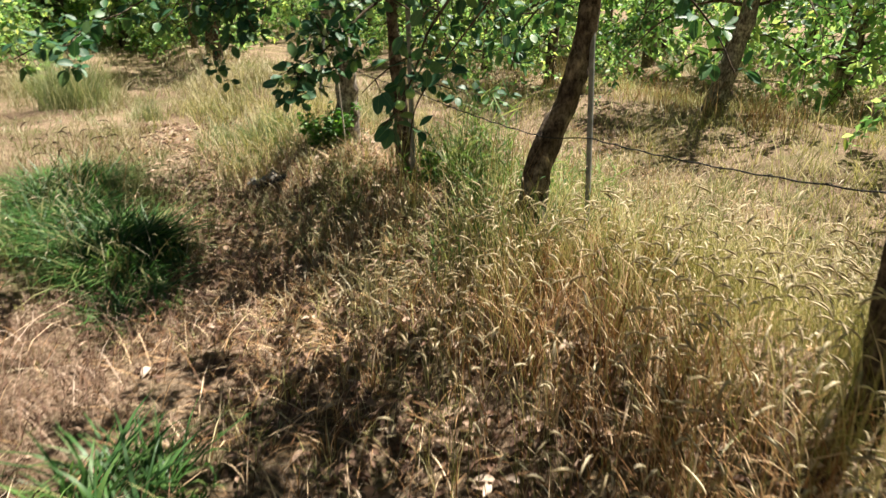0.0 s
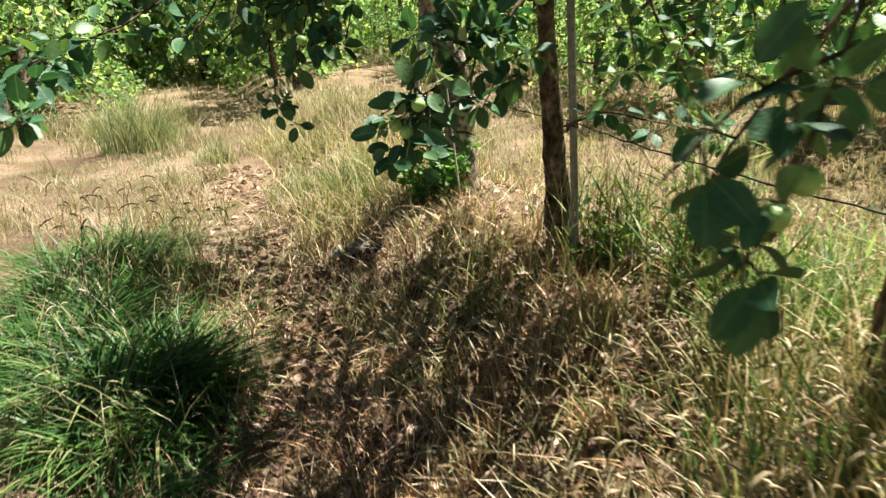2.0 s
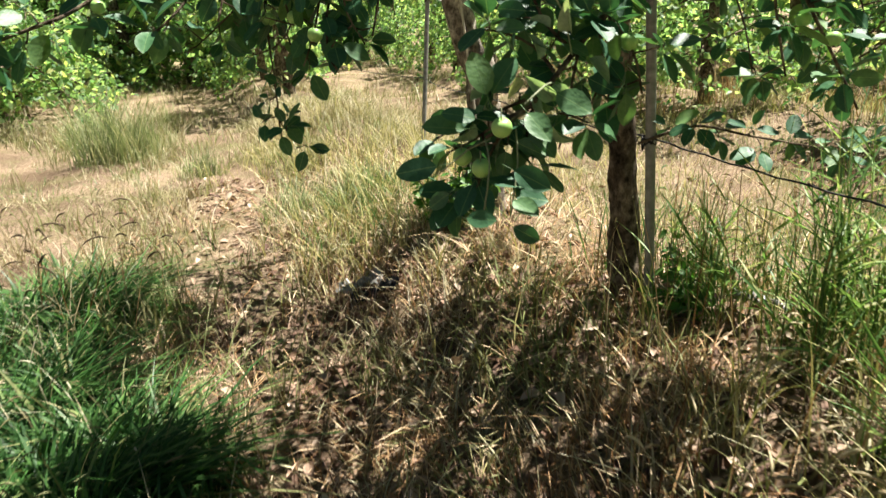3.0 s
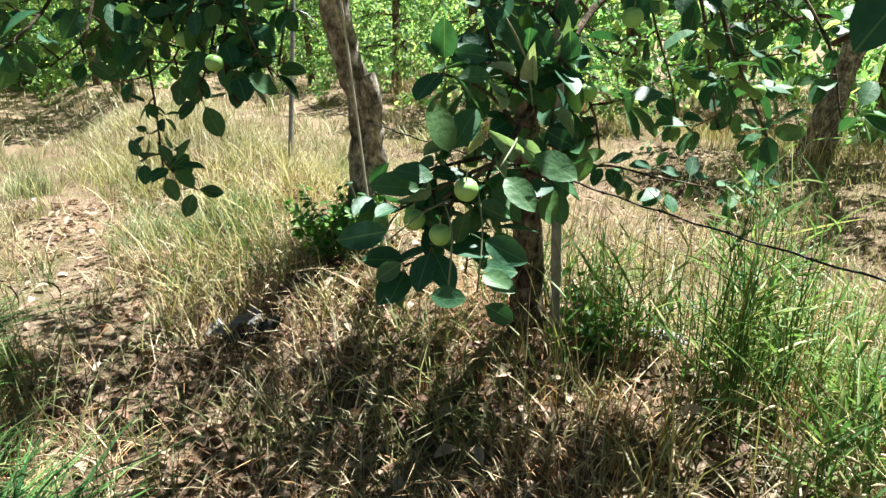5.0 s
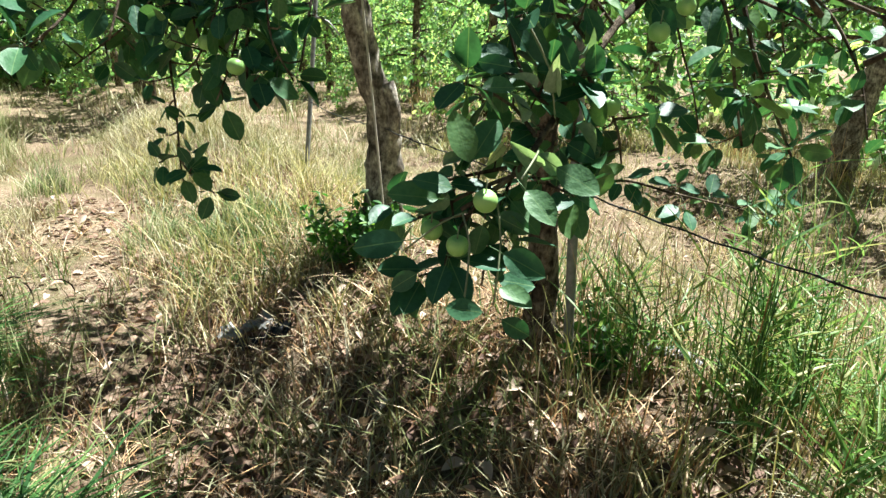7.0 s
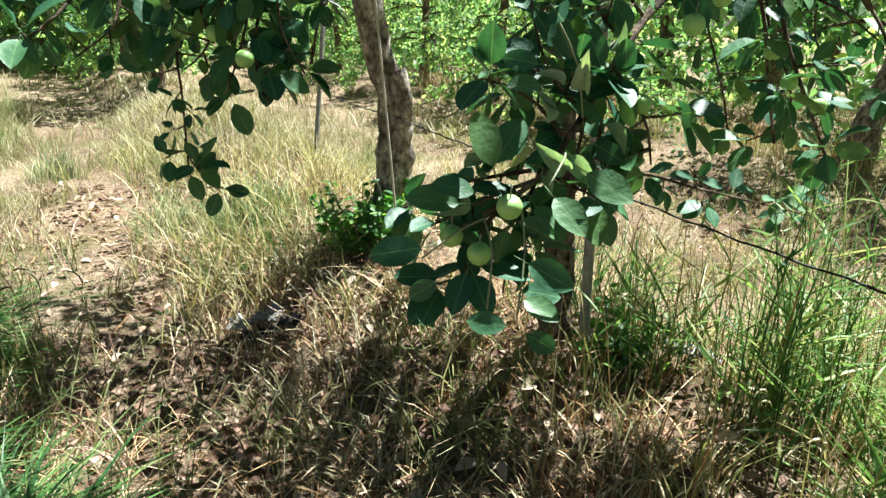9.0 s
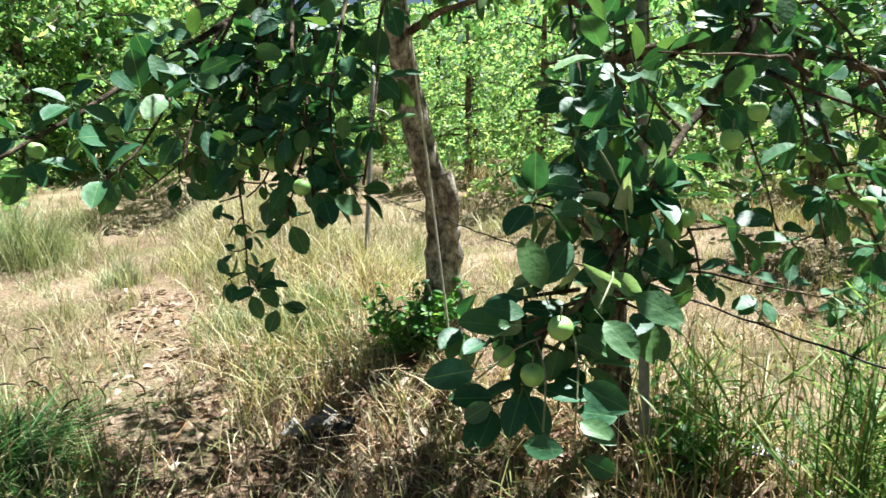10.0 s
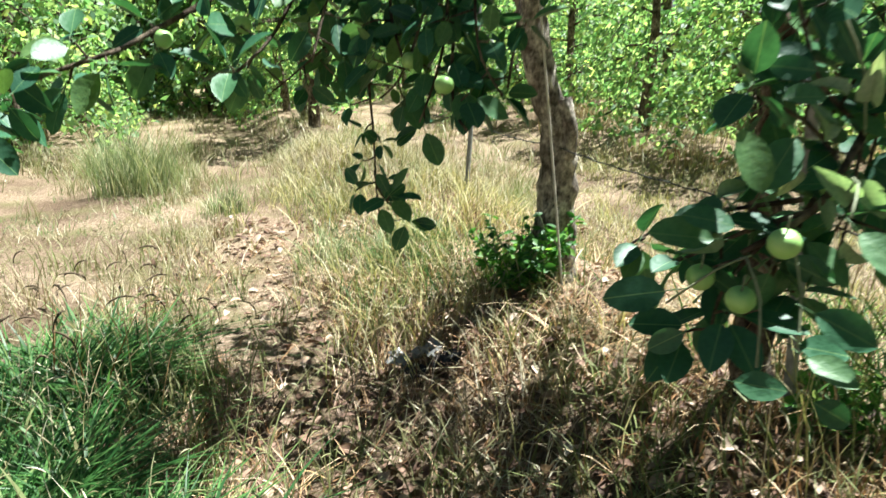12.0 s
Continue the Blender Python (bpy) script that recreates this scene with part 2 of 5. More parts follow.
def height(x, y):
    """The ground: flat aisles between low banks on which the rows of trees stand."""
    s, d = sd(x, y)
    off = np.abs((d + ROW_GAP / 2) % ROW_GAP - ROW_GAP / 2)
    k = np.clip(1 - (off - 0.2) / 0.85, 0, 1)
    wide = np.clip(1 - (off - 0.2) / 2.2, 0, 1)
    right = (d < -ROW_GAP / 2) & (d > -1.5 * ROW_GAP)
    k = np.where(right, wide, k)
    tall = np.where(np.abs(d) < ROW_GAP / 2, 0.33, np.where(right, 0.34, 0.13))
    return tall * k * k * (3 - 2 * k) + wavy(x, y)


def ground_mesh():
    near = np.arange(-9, 9.01, 0.12)
    far = np.array([12, 16, 22, 30, 45, 70, 120, 250, 600, 1500])
    xs = np.concatenate([-far[::-1], near, far])
    ys = np.concatenate([-far[::-1] + 6, np.arange(-2, 20.01, 0.12), far + 14])
    gx, gy = np.meshgrid(xs, ys)
    gz = height(gx, gy)
    gz = np.where((np.abs(gx) > 40) | (gy > 60) | (gy < -30), 0, gz)
    v = np.stack([gx, gy, gz], -1).reshape(-1, 3)
    w = len(xs)
    i = (np.arange(len(ys) - 1)[:, None] * w + np.arange(w - 1)[None, :]).ravel()
    return arrays_mesh("ground", v, np.stack([i, i + 1, i + w + 1, i + w], 1))


ground = part_mesh("ground", ground_mesh(), SOIL)
tagged(ground, "dry orchard soil littered with straw and low banks", "ground", kind="structure")

# ---------------------------------------------------------------- leaves

LEAF_ROWS = ((0.0, 0.06), (0.14, 0.62), (0.34, 0.98), (0.56, 1.0), (0.76, 0.8), (0.9, 0.46), (0.96, 0.2), (1.0, 0.02))
FAR_ROWS = ((0.0, 0.08), (0.45, 1.0), (1.0, 0.05))


def leaf_template(rows, fold=0.32, droop=0.18, wave=0.0):
    """An oval leaf of length 1 and half width 0.5: its corners (along, across, up) and faces."""
    v, q = [], []
    for i, (u, w) in enumerate(rows):
        mid = -droop * u * u
        ripple = wave * math.sin(9 * u)
        v += [(u, -0.5 * w, mid + fold * 0.5 * w + ripple), (u, 0, mid), (u, 0.5 * w, mid + fold * 0.5 * w - ripple)]
        if i:
            a = 3 * i
            q += [(a - 3, a - 2, a + 1, a), (a - 2, a - 1, a + 2, a + 1)]
    return np.array(v), np.array(q)


NEAR_T = leaf_template(((0.0, 0.06), (0.2, 0.72), (0.5, 1.0), (0.8, 0.62), (1.0, 0.03)))
FAR_T = (np.array([(0, 0, 0), (0.45, -0.5, 0.12), (0.5, 0.5, 0.12), (1, 0, -0.16), (0.5, 0.0, -0.04)]), np.array([(0, 1, 4, 2), (4, 1, 3, 2)]))


def leaves_mesh(name, at, along, up, length, width, template):
    """Many leaves in one mesh: where each begins, which way it points and faces, and its size."""
    tv, tq = template
    along = along / np.linalg.norm(along, axis=1, keepdims=True)
    across = np.cross(up, along)
    across /= np.linalg.norm(across, axis=1, keepdims=True) + 1e-9
    up = np.cross(along, across)
    n = len(at)
    v = (at[:, None, :] + along[:, None, :] * (tv[None, :, :1] * length[:, None, None]) + across[:, None, :] * (tv[None, :, 1:2] * width[:, None, None]) + up[:, None, :] * (tv[None, :, 2:] * width[:, None, None] * 1.0))
    q = (tq[None] + (np.arange(n) * len(tv))[:, None, None]).reshape(-1, 4)
    return arrays_mesh(name, v.reshape(-1, 3), q)


WALK_LINE = [(0.1, 0.0), (-0.07, 1.1), (-0.42, 1.95), (-0.65, 2.45), (-0.93, 2.85), (-1.1, 3.0)]


def clear_of_walk(p, gap=0.5):
    """True where a point is not in the way of the walker's head."""
    keep = np.ones(len(p), dtype=bool)
    for (x0, y0), (x1, y1) in zip(WALK_LINE, WALK_LINE[1:]):
        d = np.array([x1 - x0, y1 - y0])
        t = np.clip(((p[:, 0] - x0) * d[0] + (p[:, 1] - y0) * d[1]) / (d @ d), 0, 1)
        keep &= np.hypot(p[:, 0] - x0 - t * d[0], p[:, 1] - y0 - t * d[1]) > gap
    return keep


single_leaves = []
for k in range(4):
    tv, tq = leaf_template(LEAF_ROWS, (0.25, 0.4, 0.15, 0.5)[k], (0.12, 0.3, 0.22, 0.05)[k], (0.02, 0.035, 0.05, 0.02)[k])
    tv = tv * np.array([1, 0.6, 0.5])
    stalk = tube_arrays([Vector((-0.32, 0, 0.05)), Vector((-0.15, 0, 0.03)), Vector((0.02, 0, 0))], [0.014, 0.011, 0.01], 4)
    v = np.concatenate([tv, stalk[0]])
    me = arrays_mesh("leaf", v, np.concatenate([tq, stalk[1] + len(tv)]), stalk[2] + len(tv))
    me.materials.append(LEAF)
    single_leaves.append(me)


OPEN_SIDE = Vector((-0.9, 2.75, 1.5))
FREE_APPLES = [Vector(a) for a in ((-0.808, 3.857, 1.187), (-0.85, 3.907, 1.201), (-0.765, 3.848, 1.268), (-1.272, 4.35, 1.452), (-0.62, 3.95, 1.42))]


def leaf(parent, at, tip_way, up, length, k, mesh=None):
    """One leaf as an object of its own: its foot, the way it points, the way its face looks."""
    x = Vector(tip_way).normalized()
    for a in FREE_APPLES:
        d = (OPEN_SIDE - a).normalized()
        for u in (0.25, 0.5, 0.75, 1.0, 1.25):
            v = Vector(at) + x * u * length - a
            if v.dot(d) > 0.0 and (v - d * v.dot(d)).length < 0.05:
                return None
    y = Vector(up).cross(x)
    y = y.normalized() if y.length > 1e-4 else x.orthogonal().normalized()
    z = x.cross(y)
    m = Matrix((x, y, z)).transposed().to_4x4()
    ob = new("leaf", mesh or single_leaves[k % 4])
    ob.parent = parent
    ob.matrix_parent_inverse = Matrix.Translation(-world_place(parent))
    ob.matrix_basis = Matrix.Translation(Vector(at) + x * 0.25 * length) @ m @ Matrix.Diagonal((length, length, length, 1))
    return ob


def apple_mesh():
    bm = bmesh.new()
    bmesh.ops.create_uvsphere(bm, u_segments=16, v_segments=10, radius=0.5)
    for v in bm.verts:
        r = math.hypot(v.co.x, v.co.y)
        v.co.z = v.co.z * 0.96 - (0.11 if v.co.z > 0 else -0.07) * math.exp(-(r / 0.14) ** 2)
        taper = 1 + 0.1 * v.co.z
        v.co.x, v.co.y = v.co.x * taper, v.co.y * taper
    for f in bm.faces:
        f.smooth = True
    me = bpy.data.meshes.new("apple")
    bm.to_mesh(me)
    bm.free()
    me.materials.append(APPLE)
    return me


APPLE_MESH = apple_mesh()
STEM_MESH = arrays_mesh("apple_stem", *tube_arrays([Vector((0, 0, 0.36)), Vector((0.03, 0, 0.62)), Vector((0.1, 0.03, 0.95))], [0.035, 0.03, 0.045], 5))
STEM_MESH.materials.append(SHOOT)
cal = [tube_arrays([Vector((0.03 * math.cos(a), 0.03 * math.sin(a), -0.4)), Vector((0.09 * math.cos(a), 0.09 * math.sin(a), -0.5)), Vector((0.13 * math.cos(a), 0.13 * math.sin(a), -0.54))], [0.03, 0.025, 0.006], 4) for a in np.arange(5) * 1.2566]
CALYX_MESH = arrays_mesh("calyx", *joined(cal))
CALYX_MESH.materials.append(CALYX)


def apple(parent, at, size, turn=(0, 0, 0)):
    ob = new("apple", APPLE_MESH)
    ob.parent = parent
    ob.matrix_parent_inverse = Matrix.Translation(-world_place(parent))
    ob.matrix_basis = pose(*at, *turn) @ Matrix.Diagonal((size, size, size, 1))
    for name, me in (("stem", STEM_MESH), ("calyx", CALYX_MESH)):
        c = new(name, me)
        c.parent = ob
    return tagged(ob, "small unripe green apple")


# ---------------------------------------------------------------- apple trees


def limb_line(rand, foot, way, length, droop, step=0.12):
    """A limb that leaves the trunk, bends and sags."""
    p, d, line = Vector(foot), Vector(way).normalized(), [Vector(foot)]
    for i in range(int(length / step)):
        d = (d + Vector((rand.normal(0, 0.12), rand.normal(0, 0.12), -droop * step + rand.normal(0, 0.08)))).normalized()
        p = p + d * step
        line.append(p.copy())
    return line


def leaf_sprays(rand, lines, per_metre, start=0.25, reach=0.1):
    """Foot, way and face of leaves on spurs along the twigs."""
    at, along = [], []
    for line in lines:
        m = len(line)
        for i in range(int(m * start), m - 1):
            seg = line[i + 1] - line[i]
            k = rand.poisson(per_metre * seg.length)
            for _ in range(k):
                q = line[i] + seg * rand.random() + Vector(rand.normal(0, reach * 0.35, 3))
                w = Vector(rand.normal(0, 1, 3)) * 0.75 + seg.normalized() * 0.35 + Vector((0, 0, -0.35))
                at.append(q), along.append(w)
    return np.array(at), np.array(along)


def crown(rand, top, spread, limbs, low, high, twig_leaves, droop=0.75):
    """The limbs and twigs of a tree about the trunk's line `top`."""
    wood, twigs = [], []
    n = len(top)
    for i in range(limbs):
        k = min(n - 1, int(n * (low + (high - low) * (i + rand.random()) / limbs)))
        a = 2.4 * i + rand.normal(0, 0.3)
        way = (math.cos(a), math.sin(a), 0.25 + 0.35 * rand.random())
        length = spread * (0.75 + 0.45 * rand.random()) * (1.1 - 0.45 * k / n)
        line = limb_line(rand, top[k], way, length, droop)
        wood.append((line, [max(0.004, 0.024 * (1 - j / len(line))) for j in range(len(line))]))
        for j in range(2, len(line), 1):
            b = a + (1 if j % 2 else -1) * (0.6 + 0.7 * rand.random())
            t = limb_line(rand, line[j], (math.cos(b), math.sin(b), rand.normal(0.05, 0.45)), 0.3 + 0.35 * rand.random(), droop * 1.2, 0.08)
            wood.append((t, [max(0.0018, 0.006 * (1 - q / len(t))) for q in range(len(t))]))
            twigs.append(t)
    return wood, twigs


def foliage_arrays(rand, twigs, per_metre, near, gap=None):
    at, along = leaf_sprays(rand, twigs, per_metre, 0.1)
    if gap:
        keep = (clear_of_walk(at, gap) | (at[:, 2] > 2.35)) & ((at[:, 2] > 1.8) | (at[:, 1] > 4.4))
        at, along = at[keep], along[keep]
    n = len(at)
    up = rand.normal(0, 0.55 if near else 0.8, (n, 3)) + np.array([0.1, 0.15, 0.9])
    length = rand.uniform(0.06, 0.1, n)
    return at, along, up, length, length * rand.uniform(0.55, 0.68, n)


def near_tree(s, foot, trunk, radius, seed, label, spread=1.3, limbs=22, low=0.42, per_metre=46, cut=None, thick=1.7, bark=BARK):
    """An orchard tree by the walk: its trunk's points are given, its limbs grow from it."""
    rand = np.random.default_rng(seed)
    t = thing("apple_tree", foot, label=label, category="tree", group="apple trees of the near row")
    line = smooth_line(trunk, 0.04)
    n = len(line)
    rad = [radius * (1.28 - 0.9 * min(1, i / n * 3.2) * 0.31 - 0.62 * i / n) * (1 + 0.25 * math.exp(-i * 0.23)) for i in range(n)]
    tube("trunk", line, rad, bark, t, 24, 0.24, "rough grey-brown bark", seed)
    wood, twigs = crown(rand, line, spread, limbs, low, 0.98, per_metre)
    if cut:
        wood = [w for w in wood if cut(w[0])]
        twigs = [w for w in twigs if cut(w)]
    for a, b in wood:
        if b[0] > 0.01:
            tube("limb", a, b, TWIG, t, 7, 0.1)
    part_mesh("twig_work", arrays_mesh("twig_work", *joined([tube_arrays(a, b, 5) for a, b in wood if b[0] <= 0.01])), TWIG, t, kind="stuff")
    # Leaves above 2.35 m stay out of view; thick sets how much they shade.
    high = [w for w in twigs if w[-1].z > 2.35]
    lower = [w for w in twigs if w[-1].z <= 2.35]
    sets = [foliage_arrays(rand, w, k, True, 0.95) for w, k in ((high, per_metre * thick), (lower, per_metre * 0.7)) if w]
    at, along, up, length, width = (np.concatenate(q) for q in zip(*sets))
    part_mesh("foliage", leaves_mesh("foliage", at, along, up, length, width, NEAR_T), FOLIAGE, t, "dense oval green leaves", "stuff")
    hang = np.flatnonzero(clear_of_walk(at, 1.0))
    picks = rand.choice(hang, min(26, len(hang)), replace=False)
    for i in picks:
        apple(t, (at[i][0], at[i][1], at[i][2] - 0.05), rand.uniform(0.034, 0.044), (rand.uniform(-25, 25), rand.uniform(-25, 25), rand.uniform(0, 360)))
    return t


def shoot(tree, points, radii, leaves, seed, size=(0.07, 0.1), sweep=0.9, start=0.15, end=1.0, face=(0, -0.25, 0.8), stray=0.4):
    """A hanging branch of a tree: short spurs along it, each with a rosette of single leaves."""
    rand = np.random.default_rng(seed)
    line = smooth_line(points, 0.03)
    n = len(line)
    pieces = [tube_arrays(line, [radii[0] + (radii[1] - radii[0]) * i / (n - 1) for i in range(n)], 8, 0.1, seed)]
    todo = []
    spurs = max(1, round(leaves / 4.5)) if leaves else 0
    for i in range(spurs):
        u = start + (end - start) * (i + rand.random()) / spurs
        k = min(n - 2, int(u * (n - 1)))
        d = (line[k + 1] - line[k]).normalized()
        o = Matrix.Rotation(2.4 * i + rand.normal(0, 0.4), 3, d) @ d.orthogonal().normalized()
        reach = rand.uniform(0.25, 1.1) * 0.075
        tip = line[k] + (o * 0.9 + d * 0.35 + Vector((0, 0, 0.15))) * reach
        pieces.append(tube_arrays([line[k], line[k].lerp(tip, 0.55) + Vector(rand.normal(0, 0.004, 3)), tip], [0.0028, 0.0022, 0.0018], 5))
        count = leaves // spurs + (1 if rand.random() < (leaves / spurs) % 1 else 0)
        for q in range(count):
            w = Matrix.Rotation(6.283 * q / count + rand.normal(0, 0.35), 3, o) @ o.orthogonal().normalized()
            way = w * sweep + o * 0.45 + d * 0.15 + Vector((0, 0, -0.3)) + Vector(rand.normal(0, 0.2, 3))
            todo.append((tip.lerp(line[k], 0.25 * rand.random()), way, Vector(face) + Vector(rand.normal(0, stray, 3)), rand.uniform(*size), int(rand.integers(4))))
    b = part_mesh("branch", arrays_mesh("branch", *joined(pieces)), TWIG, tree)
    for row in todo:
        leaf(b, *row)
    return b


def bank(x, y):
    return float(height(np.array(x), np.array(y)))


def keep_view(line):
    """Keeps limbs of the trees by the walk out of the open view under the crowns."""
    tip = line[-1]
    s, d = sd(tip.x, tip.y)
    return tip.z > (1.35 if s < -1 else 1.95) + 0.2 * max(0.0, d)


def keep_over(line):
    """Keeps the limbs of the trees beside the start of the walk above head height."""
    return min(q.z for q in line) > 1.5 and line[-1].z > 2.2


trunk_n = [(-0.3, 5.3, 0.25), (-0.32, 5.26, 0.6), (-0.35, 5.2, 1.0), (-0.38, 5.14, 1.4), (-0.4, 5.05, 1.9), (-0.42, 5.1, 2.5), (-0.38, 5.2, 3.1)]
trunk_a = [(0.5, 3.53, 0.2), (0.5, 3.55, 0.57), (0.53, 3.6, 0.82), (0.6, 3.65, 1.0), (0.68, 3.68, 1.2), (0.73, 3.7, 1.45), (0.77, 3.73, 1.9), (0.78, 3.78, 2.8), (0.75, 3.8, 3.4)]
trunk_m = [(-0.97, 6.62, 0.2), (-0.972, 6.6, 0.6), (-0.965, 6.57, 0.95), (-0.985, 6.55, 1.15), (-1.06, 6.52, 1.4), (-1.12, 6.5, 1.65), (-1.18, 6.45, 2.1), (-1.2, 6.5, 2.7), (-1.16, 6.55, 3.2)]
trunk_e = [(1.4, 1.95, 0.2), (1.4, 1.93, 0.6), (1.36, 1.92, 1.0), (1.4, 1.9, 1.5), (1.46, 1.86, 2.2), (1.48, 1.9, 2.9)]
tree_n = near_tree(0, (-0.26, 5.28, 0.3), trunk_n, 0.056, 11, "apple tree with a straight grey trunk beside a steel pole", spread=1.7, limbs=26, cut=keep_view, thick=0.75)
# The cuts shape unseen crowns: shade on the path, sun let onto trunk_m.
tree_a = near_tree(-2, (0.5, 3.53, 0.3), trunk_a, 0.072, 12, "apple tree with a dark leaning trunk in tall grass", limbs=30, low=0.55, per_metre=26, spread=2.3, cut=lambda line: keep_over(line) and line[-1].y < 4.0 and line[-1].x < 0.95, thick=1.8)
tree_m = near_tree(1.6, (-0.97, 6.62, 0.3), trunk_m, 0.104, 13, "apple tree with a sunlit leaning trunk on the bank", spread=1.6, limbs=18, cut=lambda line: keep_view(line) and ((line[-1].x + 1.0) * 0.73 + (line[-1].y - 6.6) * 0.68 < 0.25 or line[-1].z > 2.9), thick=1.5, bark=PALE_BARK)
tube("cut_limb", smooth_line([(-0.93, 6.52, 0.98), (-0.915, 6.49, 1.12), (-0.93, 6.49, 1.22), (-0.955, 6.49, 1.3)]), [0.045 - 0.001 * i for i in range(20)], PALE_BARK, tree_m, 12, 0.3, "broken stub of an old limb", 3)
tree_e = near_tree(-4, (1.36, 1.95, 0.3), trunk_e, 0.055, 14, "apple tree with a dark trunk in dry grass", limbs=16, low=0.7, per_metre=26, spread=1.7, cut=keep_over, thick=1.25)
trunk_r = [(3.36, 9.02, 0.2), (3.42, 9.0, 0.4), (3.5, 8.98, 0.9), (3.62, 8.95, 1.5), (3.72, 9.0, 2.3), (3.78, 9.0, 3.2)]
tree_r = near_tree(0, (3.36, 9.02, 0.4), trunk_r, 0.135, 15, "old apple tree with a thick grey trunk", spread=2.2, limbs=22, low=0.45, per_metre=40, thick=0.9, bark=PALE_BARK)

# the drooping branch with three apples, on the tree with the pole
main = shoot(tree_n, [(-0.4, 5.02, 2.15), (-0.22, 4.75, 2.05), (-0.2, 4.5, 1.86), (-0.28, 4.4, 1.73), (-0.37, 4.3, 1.63), (-0.46, 4.21, 1.56), (-0.54, 4.12, 1.47), (-0.595, 4.04, 1.42), (-0.65, 3.97, 1.36), (-0.71, 3.91, 1.3), (-0.8, 3.9, 1.24)], (0.02, 0.004), 60, 21, (0.06, 0.085), start=0.25, end=0.84)
for at, size in (((-0.808, 3.857, 1.187), 0.04), ((-0.85, 3.907, 1.201), 0.04), ((-0.765, 3.848, 1.268), 0.042), ((-0.41, 4.09, 1.55), 0.042), ((-0.35, 4.12, 1.6), 0.038), ((-0.5, 4.06, 1.41), 0.04), ((-0.66, 3.98, 1.32), 0.042)):
    apple(tree_n, at, size, (12, -15, 40))
# the leaves of its end: foot and tip of each
END_LEAVES = (
    (-0.68, 3.98, 1.50, -0.72, 3.97, 1.56), (-0.70, 3.98, 1.49, -0.77, 3.98, 1.51), (-0.71, 3.94, 1.48, -0.77, 3.96, 1.49), (-0.71, 3.91, 1.45, -0.77, 3.89, 1.45),
    (-0.79, 3.86, 1.32, -0.82, 3.88, 1.41), (-0.79, 3.89, 1.32, -0.74, 3.92, 1.40), (-0.67, 3.80, 1.34, -0.61, 3.75, 1.31), (-0.83, 3.89, 1.26, -0.93, 3.89, 1.27),
    (-0.85, 3.83, 1.26, -0.91, 3.85, 1.26), (-0.875, 3.90, 1.21, -0.97, 3.88, 1.22), (-0.89, 3.88, 1.19, -0.98, 3.87, 1.18), (-0.81, 3.78, 1.17, -0.88, 3.78, 1.12),
    (-0.78, 3.81, 1.20, -0.76, 3.77, 1.17), (-0.75, 3.79, 1.20, -0.68, 3.76, 1.17), (-0.75, 3.82, 1.14, -0.68, 3.82, 1.13))
LOW_LEAVES = (
    (-0.75, 3.79, 1.14, -0.70, 3.75, 1.12), (-0.84, 3.77, 1.11, -0.78, 3.75, 1.11), (-0.75, 3.75, 1.10, -0.70, 3.75, 1.07), (-0.79, 3.80, 1.205, -0.73, 3.77, 1.2),
    (-0.86, 3.90, 1.13, -0.94, 3.90, 1.13), (-0.87, 3.86, 1.14, -0.91, 3.87, 1.11), (-0.72, 3.77, 1.31, -0.68, 3.72, 1.27), (-0.81, 3.88, 1.28, -0.88, 3.88, 1.30))
for i, (x0, y0, z0, x1, y1, z1) in enumerate(END_LEAVES + LOW_LEAVES):
    a, b = Vector((x0, y0, z0)), Vector((x1, y1, z1))
    way = (b - a).normalized()
    size = min(0.088, max(0.058, (b - a).length * 0.95))
    leaf(main, a - way * 0.12 * size, way, (0.15 * math.sin(i * 2.1), -0.75, 0.55 + 0.3 * math.cos(i * 1.7)), size, i)
for foot, tip in (((-0.8, 3.88, 1.24), (-0.8, 3.79, 1.12)), ((-0.74, 3.9, 1.27), (-0.75, 3.8, 1.1)), ((-0.62, 4.0, 1.38), (-0.69, 3.95, 1.55)), ((-0.79, 3.89, 1.24), (-0.9, 3.88, 1.17)), ((-0.66, 3.95, 1.34), (-0.72, 3.78, 1.32))):
    tube("twig", smooth_line([foot, tuple((Vector(foot) + Vector(tip)) / 2 + Vector((0.01, 0.0, 0.015))), tip]), [0.0018] * 50, SHOOT, main, 5)

